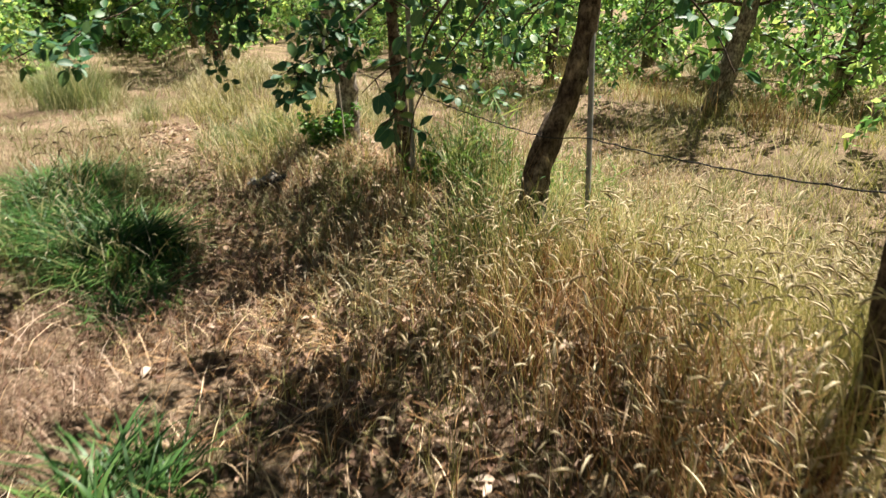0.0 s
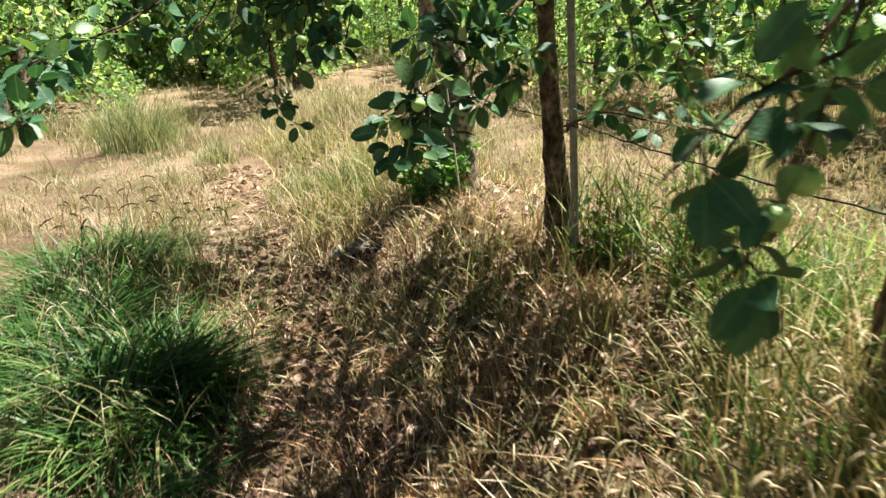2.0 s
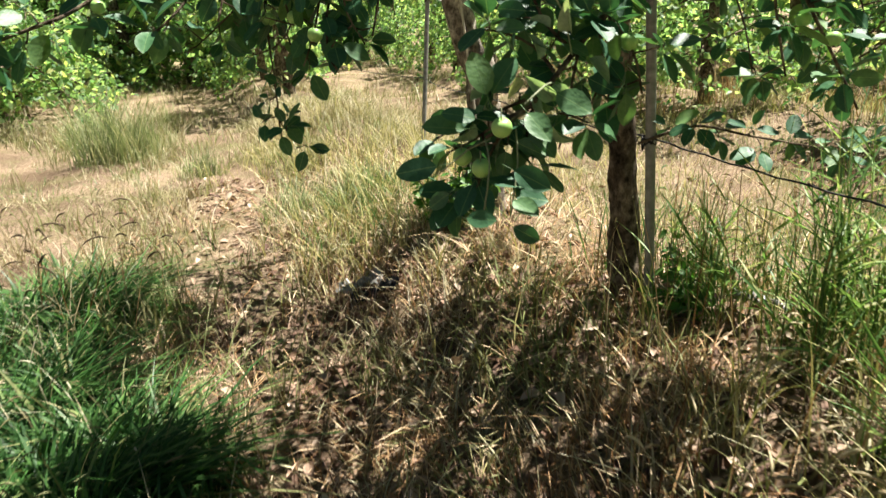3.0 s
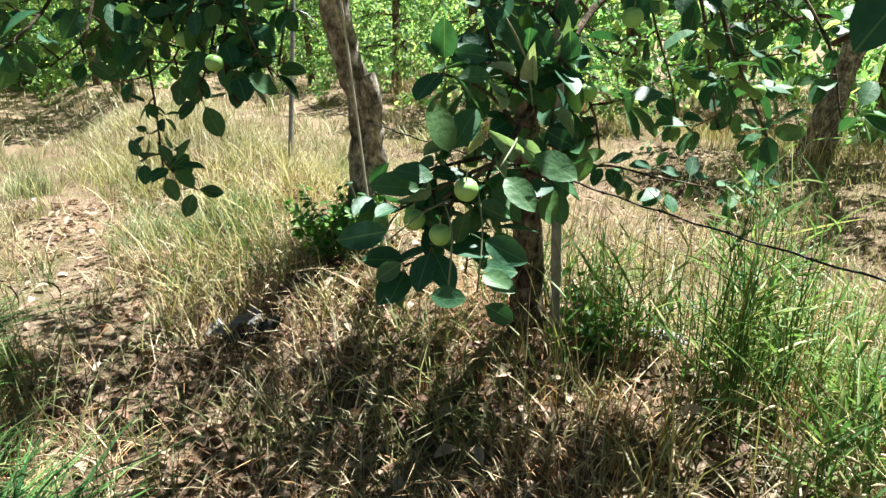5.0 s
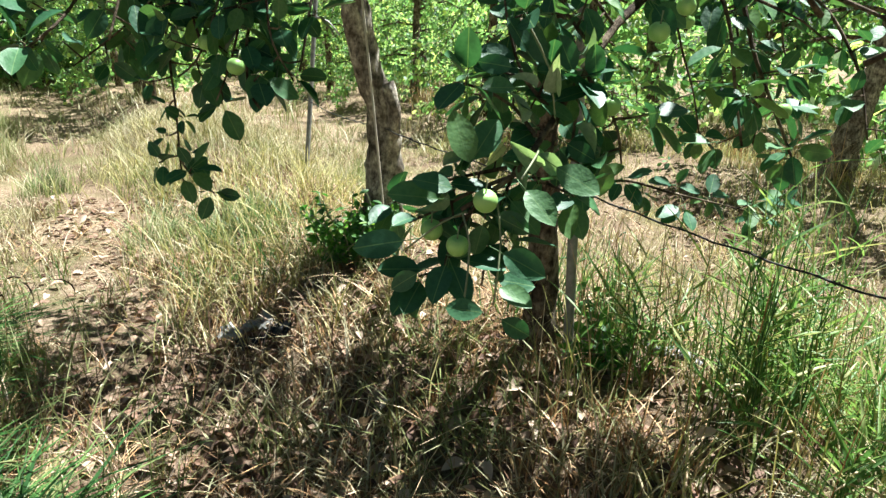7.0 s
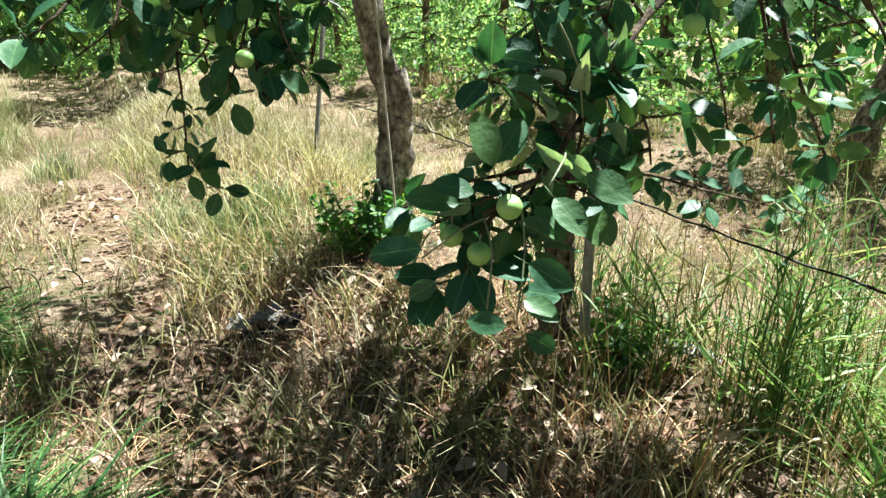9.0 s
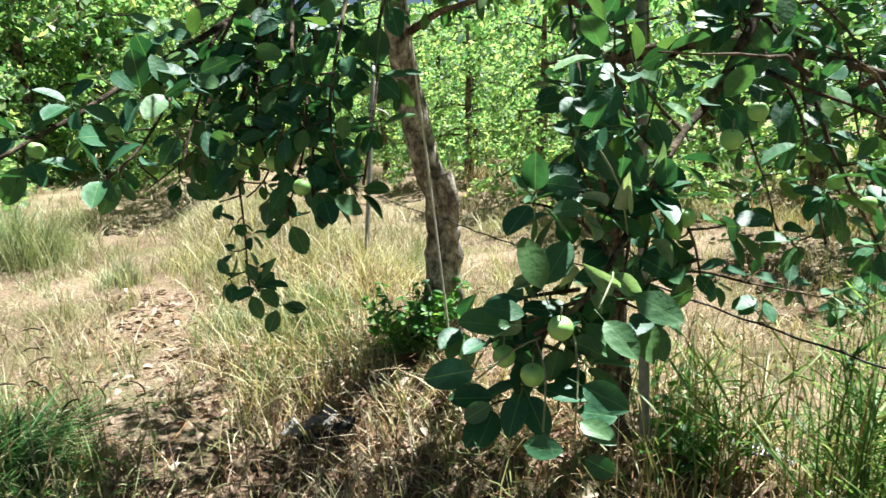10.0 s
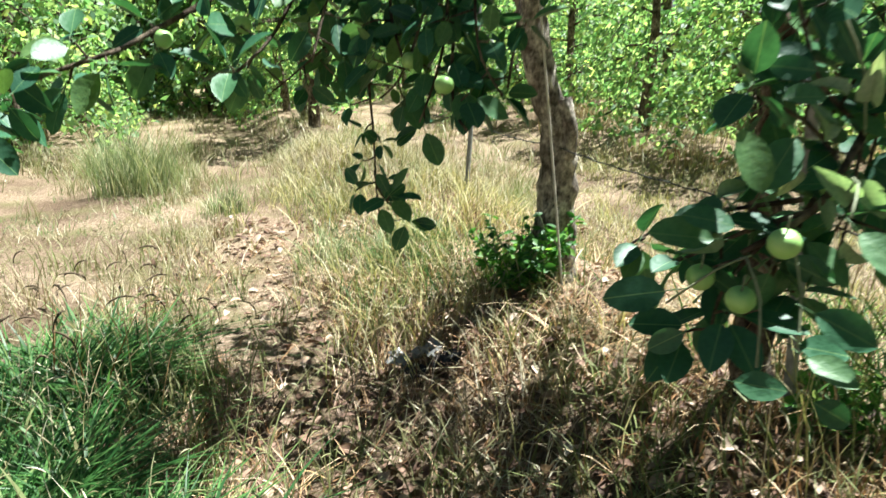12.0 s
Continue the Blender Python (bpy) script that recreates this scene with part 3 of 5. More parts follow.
for seed, pts in ((220, [(-0.71, 3.91, 1.3), (-0.78, 3.95, 1.26), (-0.84, 3.97, 1.22), (-0.89, 3.96, 1.2)]), (221, [(-0.76, 3.92, 1.26), (-0.8, 3.94, 1.19), (-0.82, 3.93, 1.14), (-0.83, 3.9, 1.1)]), (216, [(-0.6, 4.05, 1.42), (-0.62, 4.01, 1.34), (-0.63, 3.99, 1.27), (-0.65, 3.97, 1.2)]), (217, [(-0.66, 3.98, 1.36), (-0.7, 4.01, 1.41), (-0.76, 4.03, 1.44), (-0.81, 4.02, 1.45)]), (218, [(-0.54, 4.12, 1.47), (-0.5, 4.08, 1.41), (-0.48, 4.06, 1.36), (-0.47, 4.05, 1.3)]), (219, [(-0.46, 4.21, 1.56), (-0.54, 4.18, 1.64), (-0.58, 4.16, 1.7), (-0.6, 4.15, 1.78)]), (211, [(-0.72, 3.93, 1.31), (-0.8, 4.03, 1.27), (-0.88, 4.05, 1.24), (-0.95, 4.03, 1.2)]), (212, [(-0.62, 4.02, 1.4), (-0.68, 4.02, 1.46), (-0.71, 4.03, 1.54), (-0.72, 4.05, 1.6)]), (213, [(-0.7, 3.94, 1.31), (-0.72, 3.98, 1.22), (-0.74, 3.97, 1.14), (-0.75, 3.95, 1.08)]), (214, [(-0.56, 4.09, 1.45), (-0.55, 4.12, 1.38), (-0.56, 4.12, 1.3), (-0.6, 4.1, 1.22)]), (215, [(-0.5, 4.16, 1.5), (-0.58, 4.14, 1.58), (-0.62, 4.12, 1.66), (-0.63, 4.1, 1.76)])):
    shoot(tree_n, pts, (0.004, 0.002), 20, seed, (0.06, 0.085), start=0.1)
# young downy leaves that show their pale undersides, curled
CURL_MESH = arrays_mesh("leaf", *leaf_template([(u, 0.5 * w) for u, w in LEAF_ROWS], 1.3, 0.6, 0.04))
CURL_MESH.materials.append(DOWNY)
for i, at in enumerate(((-0.694, 3.949, 1.374), (-0.669, 3.938, 1.346), (-0.653, 3.925, 1.307), (-0.673, 3.915, 1.268), (-0.68, 3.95, 1.4), (-0.719, 3.945, 1.354), (-0.84, 3.938, 1.303), (-0.819, 3.93, 1.284), (-0.62, 4.0, 1.43), (-0.6, 3.98, 1.39), (-0.66, 3.96, 1.44), (-0.7, 3.93, 1.32), (-0.58, 4.05, 1.5))):
    leaf(main, at, (0.6 * math.sin(2.3 * i), -0.3 + 0.3 * math.cos(1.9 * i), 0.45 * math.cos(3.1 * i)), (0.5 * math.cos(2.7 * i), -0.6, 0.7 * math.sin(1.3 * i + 1)), 0.052 + 0.012 * math.sin(i), i, CURL_MESH)

# the branch that spreads over the bank to the walked side, its hanging twigs and apples
over = shoot(tree_n, [(-0.42, 5.06, 2.3), (-0.85, 5.0, 2.28), (-1.25, 4.95, 2.12), (-1.55, 4.8, 1.88), (-1.7, 4.6, 1.74), (-1.77, 4.47, 1.66), (-1.8, 4.36, 1.61), (-1.89, 4.23, 1.53)], (0.017, 0.005), 90, 22, (0.06, 0.095), start=0.3)
shoot(tree_n, [(-1.25, 4.95, 2.12), (-1.3, 4.75, 1.8), (-1.28, 4.62, 1.6), (-1.27, 4.47, 1.5), (-1.26, 4.42, 1.4), (-1.23, 4.38, 1.36)], (0.007, 0.003), 48, 23, (0.065, 0.1))
shoot(tree_n, [(-1.45, 4.85, 1.95), (-1.5, 4.65, 1.6), (-1.48, 4.56, 1.45), (-1.47, 4.54, 1.36), (-1.466, 4.53, 1.28), (-1.46, 4.51, 1.2), (-1.45, 4.49, 1.15)], (0.006, 0.002), 84, 24, (0.03, 0.065), start=0.05)
shoot(tree_n, [(-1.466, 4.52, 1.25), (-1.45, 4.5, 1.2), (-1.42, 4.49, 1.17), (-1.39, 4.48, 1.15)], (0.003, 0.002), 14, 28, (0.045, 0.07), start=0.05)
shoot(tree_n, [(-1.55, 4.8, 1.88), (-1.62, 4.55, 1.68), (-1.66, 4.42, 1.55), (-1.72, 4.3, 1.46)], (0.006, 0.003), 44, 25, (0.06, 0.095))
shoot(tree_n, [(-1.35, 4.9, 2.05), (-1.42, 4.68, 1.78), (-1.42, 4.55, 1.62), (-1.38, 4.48, 1.5)], (0.006, 0.003), 46, 26, (0.06, 0.095))
shoot(tree_n, [(-1.05, 4.98, 2.2), (-1.12, 4.8, 1.88), (-1.12, 4.65, 1.7), (-1.14, 4.55, 1.52), (-1.15, 4.5, 1.44)], (0.006, 0.003), 42, 27, (0.06, 0.095))
shoot(tree_n, [(-1.5, 4.82, 1.95), (-1.55, 4.7, 1.8), (-1.56, 4.55, 1.66), (-1.58, 4.45, 1.5)], (0.006, 0.003), 46, 29, (0.06, 0.095))
for seed, pts in ((61, [(-1.45, 4.85, 1.95), (-1.466, 4.68, 1.69), (-1.583, 4.65, 1.56), (-1.685, 4.63, 1.474), (-1.744, 4.62, 1.43)]), (62, [(-1.35, 4.75, 1.95), (-1.326, 4.53, 1.678), (-1.352, 4.49, 1.549), (-1.391, 4.47, 1.458), (-1.431, 4.45, 1.42)]), (63, [(-1.2, 4.75, 1.95), (-1.218, 4.5, 1.681), (-1.218, 4.47, 1.579), (-1.204, 4.45, 1.502), (-1.155, 4.42, 1.42)]),
                  (64, [(-1.5, 4.85, 1.9), (-1.527, 4.74, 1.68), (-1.526, 4.7, 1.55), (-1.556, 4.67, 1.48), (-1.616, 4.66, 1.44)]), (65, [(-1.3, 4.7, 1.85), (-1.28, 4.49, 1.627), (-1.29, 4.47, 1.525), (-1.319, 4.45, 1.423), (-1.339, 4.43, 1.37)])):
    shoot(tree_n, pts, (0.006, 0.002), 44, seed, (0.05, 0.085), start=0.25)
for at in ((-1.272, 4.35, 1.452), (-1.36, 4.46, 1.5), (-1.72, 4.42, 1.58), (-1.84, 4.3, 1.55), (-1.5, 4.6, 1.6), (-1.15, 4.6, 1.68), (-1.45, 4.5, 1.5)):
    apple(tree_n, at, 0.041, (10, 15, 70))

# branches on the far side of that tree, and the low one by the wire
shoot(tree_n, [(-0.38, 5.0, 2.1), (-0.2, 4.8, 2.0), (-0.07, 4.55, 1.72), (-0.02, 4.44, 1.5), (0.05, 4.42, 1.36), (0.14, 4.42, 1.2)], (0.012, 0.003), 66, 31, (0.055, 0.09))
shoot(tree_n, [(-0.2, 4.8, 2.0), (-0.18, 4.5, 1.75), (-0.13, 4.4, 1.6), (-0.1, 4.36, 1.42), (-0.08, 4.33, 1.3)], (0.007, 0.003), 56, 32, (0.055, 0.09))
shoot(tree_n, [(-0.35, 5.08, 1.7), (-0.05, 4.95, 1.85), (0.25, 4.75, 1.7), (0.35, 4.6, 1.5), (0.36, 4.5, 1.3)], (0.01, 0.003), 60, 33, (0.055, 0.09))
for seed, pts in ((71, [(0.0, 4.85, 2.0), (-0.18, 4.66, 1.76), (-0.16, 4.6, 1.56), (-0.12, 4.55, 1.41), (-0.1, 4.51, 1.28)]), (72, [(0.0, 4.85, 2.0), (0.03, 4.75, 1.78), (0.05, 4.69, 1.56), (0.11, 4.63, 1.4), (0.09, 4.59, 1.27)]), (73, [(0.0, 4.85, 2.0), (0.25, 4.85, 1.79), (0.23, 4.78, 1.57), (0.26, 4.73, 1.43), (0.25, 4.69, 1.3)])):
    shoot(tree_n, pts, (0.006, 0.002), 46, seed, (0.05, 0.08), start=0.2)
low = shoot(tree_n, [(-0.3, 5.12, 1.0), (-0.12, 5.05, 1.07), (0.05, 5.0, 1.04), (0.25, 4.98, 1.0), (0.45, 4.95, 0.96)], (0.006, 0.002), 42, 34, (0.06, 0.095), start=0.15, face=(0.04, -0.42, 0.9), stray=0.16)
shoot(tree_n, [(-0.42, 5.08, 2.2), (-0.6, 4.8, 2.05), (-0.62, 4.55, 1.8), (-0.63, 4.4, 1.65), (-0.64, 4.3, 1.55)], (0.008, 0.003), 60, 35, (0.055, 0.085))
shoot(tree_n, [(-0.35, 5.0, 1.9), (-0.5, 4.75, 1.8), (-0.52, 4.5, 1.65), (-0.5, 4.35, 1.5)], (0.007, 0.003), 56, 36, (0.055, 0.085))
for at in ((-0.02, 4.42, 1.43), (-0.1, 4.37, 1.5), (-0.55, 4.3, 1.5), (0.05, 4.4, 1.38), (-0.25, 4.35, 1.58)):
    apple(tree_n, at, 0.04, (-15, 10, 30))

# the branch of the leaning tree that hangs beside the walk
near = shoot(tree_a, [(0.77, 3.74, 2.1), (0.5, 3.2, 2.05), (0.2, 2.9, 1.8), (0.0, 2.82, 1.55), (-0.06, 2.78, 1.4), (-0.09, 2.76, 1.32), (-0.13, 2.72, 1.22)], (0.015, 0.003), 26, 41, (0.06, 0.085), start=0.5)
shoot(tree_a, [(-0.02, 2.8, 1.45), (-0.14, 2.78, 1.4), (-0.22, 2.75, 1.34), (-0.27, 2.73, 1.29)], (0.004, 0.002), 14, 42, (0.06, 0.085))
shoot(tree_a, [(-0.1, 2.76, 1.32), (-0.13, 2.73, 1.24), (-0.16, 2.71, 1.2), (-0.2, 2.7, 1.16)], (0.004, 0.002), 14, 43, (0.06, 0.085))
shoot(tree_a, [(0.5, 3.05, 2.0), (0.2, 3.2, 1.6), (-0.02, 3.22, 1.3), (-0.1, 3.2, 1.15), (-0.12, 3.15, 0.98)], (0.006, 0.003), 22, 44, (0.06, 0.09), start=0.4)
shoot(tree_a, [(0.77, 3.74, 2.1), (0.5, 3.4, 1.95), (0.3, 3.5, 1.75), (0.2, 3.55, 1.6)], (0.008, 0.003), 40, 45, (0.055, 0.085), start=0.3)
shoot(tree_a, [(0.77, 3.73, 1.9), (0.95, 3.2, 1.75), (1.15, 3.1, 1.55), (1.25, 3.0, 1.35)], (0.008, 0.003), 60, 46, (0.055, 0.085), start=0.2)
shoot(tree_a, [(0.76, 3.72, 1.8), (0.6, 3.7, 1.7), (0.45, 4.0, 1.5), (0.4, 4.2, 1.25)], (0.008, 0.003), 60, 47, (0.055, 0.085), start=0.2)
for at in ((-0.087, 2.756, 1.288), (-0.124, 2.736, 1.247)):
    apple(tree_a, at, 0.042, (20, 10, 0))
# a single long twig that reaches towards the walk
reach = shoot(tree_a, [(0.2, 2.9, 1.8), (-0.1, 3.2, 1.74), (-0.33, 3.36, 1.63), (-0.42, 3.352, 1.575)], (0.005, 0.002), 0, 48)
leaf(reach, (-0.42, 3.352, 1.575), (-0.08, -0.04, -0.06), (-0.2, -0.6, 0.7), 0.085, 1)

# a branch of a tree on the walked side, at the edge of the view
for seed, pts in ((51, [(-1.89, 4.23, 1.53), (-2.05, 4.1, 1.46), (-2.2, 3.95, 1.38), (-2.3, 3.8, 1.3)]), (52, [(-2.05, 4.1, 1.46), (-2.0, 3.85, 1.38), (-1.92, 3.65, 1.3), (-1.82, 3.58, 1.27)])):
    shoot(tree_n, pts, (0.005, 0.003), 56, seed, (0.06, 0.09), start=0.02)

# ---------------------------------------------------------------- the other rows of trees


def far_tree_parts(seed, low=0.22, per_metre=40, big=1.3):
    """Trunk, limbs and leaves of an orchard tree about the origin, leafy to near the ground."""
    rand = np.random.default_rng(seed)
    lean = rand.normal(0, 0.12, 2)
    line = smooth_line([(0, 0, -0.15), (lean[0] * 0.3, lean[1] * 0.3, 0.6), (lean[0], lean[1], 1.4), (lean[0] * 1.2, lean[1], 2.3), (lean[0], lean[1] * 1.3, 3.3)], 0.12)
    n = len(line)
    trunk = arrays_mesh("trunk", *tube_arrays(line, [0.09 * (1.15 - 0.95 * i / n) for i in range(n)], 10, 0.15, seed))
    trunk.materials.append(BARK)
    wood, twigs = crown(rand, line, 1.6, 20, low, 0.99, per_metre, 1.15)
    limbs = arrays_mesh("branch_work", *joined([tube_arrays(a[::3] + a[-1:], b[::3] + b[-1:], 3) for a, b in wood if b[0] > 0.01 or per_metre > 30]))
    limbs.materials.append(TWIG)
    at, along, up, length, width = foliage_arrays(rand, twigs, per_metre, False)
    length = length * big
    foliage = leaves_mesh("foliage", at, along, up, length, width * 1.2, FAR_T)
    foliage.materials.append(HAZY_FARLEAF)
    return trunk, limbs, foliage


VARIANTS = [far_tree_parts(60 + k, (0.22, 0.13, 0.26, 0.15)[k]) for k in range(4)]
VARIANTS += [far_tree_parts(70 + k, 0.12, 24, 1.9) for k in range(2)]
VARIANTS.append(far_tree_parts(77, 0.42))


def far_tree(x, y, k, group, size=1.0):
    t = thing("apple_tree", (x, y, bank(x, y) - 0.05), label="leafy sunlit apple tree in an orchard row", category="tree", group=group)
    t.rotation_euler = (0, 0, rng.uniform(0, 6.28))
    t.scale = (size, size, size * rng.uniform(0.9, 1.1))
    for name, me in zip(("trunk", "branch_work", "foliage"), VARIANTS[k]):
        ob = new(name, me)
        ob.parent = t
        if name != "trunk":
            tagged(ob, kind="stuff")
    return t


count = 0
for s in (10.6, 12.9, 15.0, 17.2, 19.5, 22.0, 24.5, 27.5, 31.0, -6.2, -8.4):
    x, y = place(s, rng.normal(0, 0.12))
    far_tree(x, y, 6 if 0 < s < 13 else count % 4, "apple trees of the near row", 1.1 if s < 13 else 1.0)
    count += 1
for row, first, last, step in ((-1, -7.2, 27, 2.5), (-2, -4.0, 30, 2.6), (-3, 2.0, 32, 3.0), (1, -3.0, 36, 2.2), (2, 12.0, 40, 2.8), (3, 14.0, 44, 3.0)):
    s = first
    while s < last:
        x, y = place(s + rng.normal(0, 0.2), ROW_GAP * row + rng.normal(0, 0.15))
        if not (row == 1 and s < 9.5) and not (row == -1 and abs(s - 1.7) < 1.5):
            far_tree(x, y, count % 4 if row == -1 or (row == 1 and s > 8 and s < 24) else 4 + count % 2, "apple trees of the other rows", 1.05 if row == -1 else (1.5 if row == 1 else 1.8) if row < 2 else 2.2)
        count += 1
        s += step
for i in range(16):
    x, y = place(39 + rng.uniform(0, 3), -22 + 3.0 * i)
    far_tree(x, y, 4 + i % 2, "apple trees at the end of the orchard", 2.6)

for i in range(9):
    x, y = place(20 + rng.uniform(0, 2), 1.6 + 1.7 * i)
    far_tree(x, y, i % 4, "apple trees at the end of the aisle", 2.3)
for s, d in ((22.5, 0.7), (24.0, -0.8), (20.0, -1.0)):
    far_tree(*place(s, d), 1, "apple trees at the end of the aisle", 2.2)
for i in range(8):
    x, y = place(27 + rng.uniform(0, 2), -1.5 + 2.4 * i)
    far_tree(x, y, 4 + i % 2, "apple trees at the end of the aisle", 3.4)

# ---------------------------------------------------------------- poles, wire


def pole(name, foot, top, radius, label, mat=STEEL, cap=True):
    t = thing(name, foot, label=label, category="pole")
    line = smooth_line([foot, tuple((Vector(foot) + Vector(top)) / 2 + Vector((0.004, 0.002, 0))), top], 0.1)
    tube("shaft", line, [radius] * len(line), mat, t, 12, 0.02)
    if cap:
        d = (Vector(top) - Vector(foot)).normalized()
        tube("cap", [Vector(top) - d * 0.02, Vector(top) + d * 0.006], [radius * 1.12] * 2, BLACK, t, 12)
    return t


def tie(parent, at, radius, seed):
    """A knot of old wire round a pole."""
    rand = np.random.default_rng(seed)
    loops = []
    for k in range(2):
        a0 = rand.uniform(0, 6)
        pts = [Vector(at) + Vector(((radius + 0.006) * math.cos(a0 + a), (radius + 0.006) * math.sin(a0 + a), rand.normal(0, 0.012) + 0.01 * k)) for a in np.arange(0, 6.6, 0.5)]
        pts.append(pts[-1] + Vector((rand.normal(0, 0.05), rand.normal(0, 0.03), rand.normal(0, 0.04))))
        loops.append(tube_arrays(pts, [0.004] * len(pts), 5))
    part_mesh("wire_tie", arrays_mesh("wire_tie", *joined(loops)), BLACK, parent, "knot of rusted wire")


pole_l = pole("steel_pole", (-1.71, 8.77, 0.1), (-1.6, 9.24, 2.1), 0.021, "thin grey steel pole standing on the sunlit bank")
tie(pole_l, (-1.625, 9.14, 1.67), 0.021, 1)
tube("crossbar", smooth_line([(-1.62, 9.14, 1.7), (-1.5, 9.12, 1.66), (-1.4, 9.1, 1.55)]), [0.007] * 40, STEEL, pole_l, 6)
pole_r = pole("steel_pole", (-0.23, 5.1, 0.25), (-0.31, 5.17, 2.4), 0.019, "grey steel pole tied beside an apple trunk")
tie(pole_r, (-0.26, 5.13, 1.0), 0.019, 2)
stake_a = pole("steel_pole", (0.79, 3.4, 0.2), (0.757, 3.765, 1.9), 0.0145, "thin grey steel stake in tall grass")
pole("bamboo_cane", (-0.93, 6.24, 0.3), (-1.15, 6.42, 2.35), 0.0065, "pale thin cane leaning on an apple trunk", CANE, False)


def wire(points, radius, label):
    t = thing("wire", points[0], label=label, category="wire")
    line = []
    for a, b in zip(points, points[1:]):
        a, b = Vector(a), Vector(b)
        m = max(2, int((b - a).length / 0.06))
        for k in range(m):
            u = k / m
            line.append(a.lerp(b, u) + Vector((0, 0, -0.05 * 4 * u * (1 - u) * (b - a).length / 4)) + Vector((0, 0, 0.003 * math.sin(k * 1.9))))
    line.append(Vector(points[-1]))
    tube("strand", line, [radius] * len(line), BLACK, t, 6)
    for k in range(3, len(line) - 3, 4):
        d = (line[k + 1] - line[k]).normalized()
        loops = [tube_arrays([line[k] + d * (0.004 * j - 0.01) + Vector((0.006 * math.cos(1.6 * j), 0.004 * math.sin(j), 0.006 * math.sin(1.6 * j))) for j in range(6)], [0.0016] * 6, 4)]
        b = part_mesh("barb", arrays_mesh("barb", *joined(loops)), BLACK, t)
    return t


wire([(2.05, 0.2, 1.15), (1.36, 1.98, 1.13), (0.775, 3.55, 0.98), (0.54, 3.55, 0.98), (-0.26, 5.13, 1.02), (-1.0, 6.55, 1.06), (-1.67, 8.95, 0.98), (-4.1, 12.9, 1.1)], 0.0033, "dark sagging fence wire along the row of trees")

# ---------------------------------------------------------------- weeds


def weed(x, y, tall, wide, stems, seed, label):
    rand = np.random.default_rng(seed)
    z = bank(x, y)
    t = thing("weed", (x, y, z), label=label, category="plant")
    lines = []
    for i in range(stems):
        a = rand.uniform(0, 6.28)
        lines.append(limb_line(rand, (x + rand.normal(0, wide * 0.25), y + rand.normal(0, wide * 0.25), z - 0.02), (0.5 * math.cos(a), 0.5 * math.sin(a), 1.2), tall * rand.uniform(0.6, 1.1), 0.2, 0.05))
    part_mesh("stalk_work", arrays_mesh("stalk_work", *joined([tube_arrays(l, [0.004] * len(l), 4) for l in lines])), SHOOT, t, kind="stuff")
    at, along = leaf_sprays(rand, lines, 85, 0.15, 0.05)
    n = len(at)
    up = rand.normal(0, 0.5, (n, 3)) + np.array([0, -0.2, 0.9])
    length = rand.uniform(0.035, 0.075, n)
    part_mesh("foliage", leaves_mesh("foliage", at, along * np.array([1, 1, 0.6]), up, length, length * 0.5, NEAR_T), WEED, t, kind="stuff")


weed(-1.14, 6.42, 0.48, 0.3, 30, 71, "dark green leafy weed beside an apple trunk")
weed(-0.08, 5.1, 0.3, 0.22, 14, 72, "leafy green weed at the foot of a pole")

# ---------------------------------------------------------------- grass


def blades_mesh(name, xy, tall, wide, bend, lean=0.25, seed=1, steps=4):
    """Many grass blades: each tapers in a few steps, leans one way and bows over at its tip."""
    rand = np.random.default_rng(seed)
    n = len(xy)
    foot = np.stack([xy[:, 0], xy[:, 1], height(xy[:, 0], xy[:, 1]) - 0.01], 1)
    a = rand.uniform(0, 2 * np.pi, n)
    way = np.stack([np.cos(a), np.sin(a), np.zeros(n)], 1)
    b = a + rand.normal(np.pi / 2, 0.6, n)
    across = np.stack([np.cos(b), np.sin(b), np.zeros(n)], 1)
    lean_k = np.abs(rand.normal(0, lean, n))
    bend_k = bend * rand.uniform(0.2, 1.3, n)
    m = 2 * steps + 1
    v = np.zeros((n, m, 3))
    for i in range(steps + 1):
        u = i / steps
        out = tall * (lean_k * u + bend_k * u ** 2.2)
        up = tall * (u - 0.42 * bend_k * u ** 3)
        c = foot + way * out[:, None]
        c[:, 2] += np.maximum(up, 0.012 * u)
        w = (wide * (1 - 0.75 * u * u))[:, None] * across * 0.5
        if i < steps:
            v[:, 2 * i], v[:, 2 * i + 1] = c - w, c + w
        else:
            v[:, m - 1] = c
    o = (np.arange(n) * m)[:, None]
    q = np.concatenate([o + np.array([[2 * i, 2 * i + 1, 2 * i + 3, 2 * i + 2]]) for i in range(steps - 1)])
    t = o + np.array([[m - 3, m - 2, m - 1]])
    return arrays_mesh(name, v.reshape(-1, 3), q, t), v[:, m - 1], v[:, m - 1] - v[:, m - 3]


def bare(x, y):
    """Lower where feet and wheels keep the soil bare: a trodden strip beside the bank, a wheel track, the aisle behind the row."""
    s, d = sd(x, y)
    strip = bell(d, 1.45 + 0.14 * np.sin(2.1 * y), 0.55) * np.clip(s + 0.2, 0, 1)
    track = bell(d, 2.9, 0.45) * np.clip((s + 1) / 2, 0, 1)
    behind = bell(d, -2.6, 0.95) * np.clip((s - 0.3) / 1.5, 0, 1)
    return (1 - 0.88 * strip) * (1 - 0.5 * track) * (1 - 0.62 * behind)


def bell(v, mid, half):
    return np.clip(1 - ((v - mid) / half) ** 2, 0, 1)


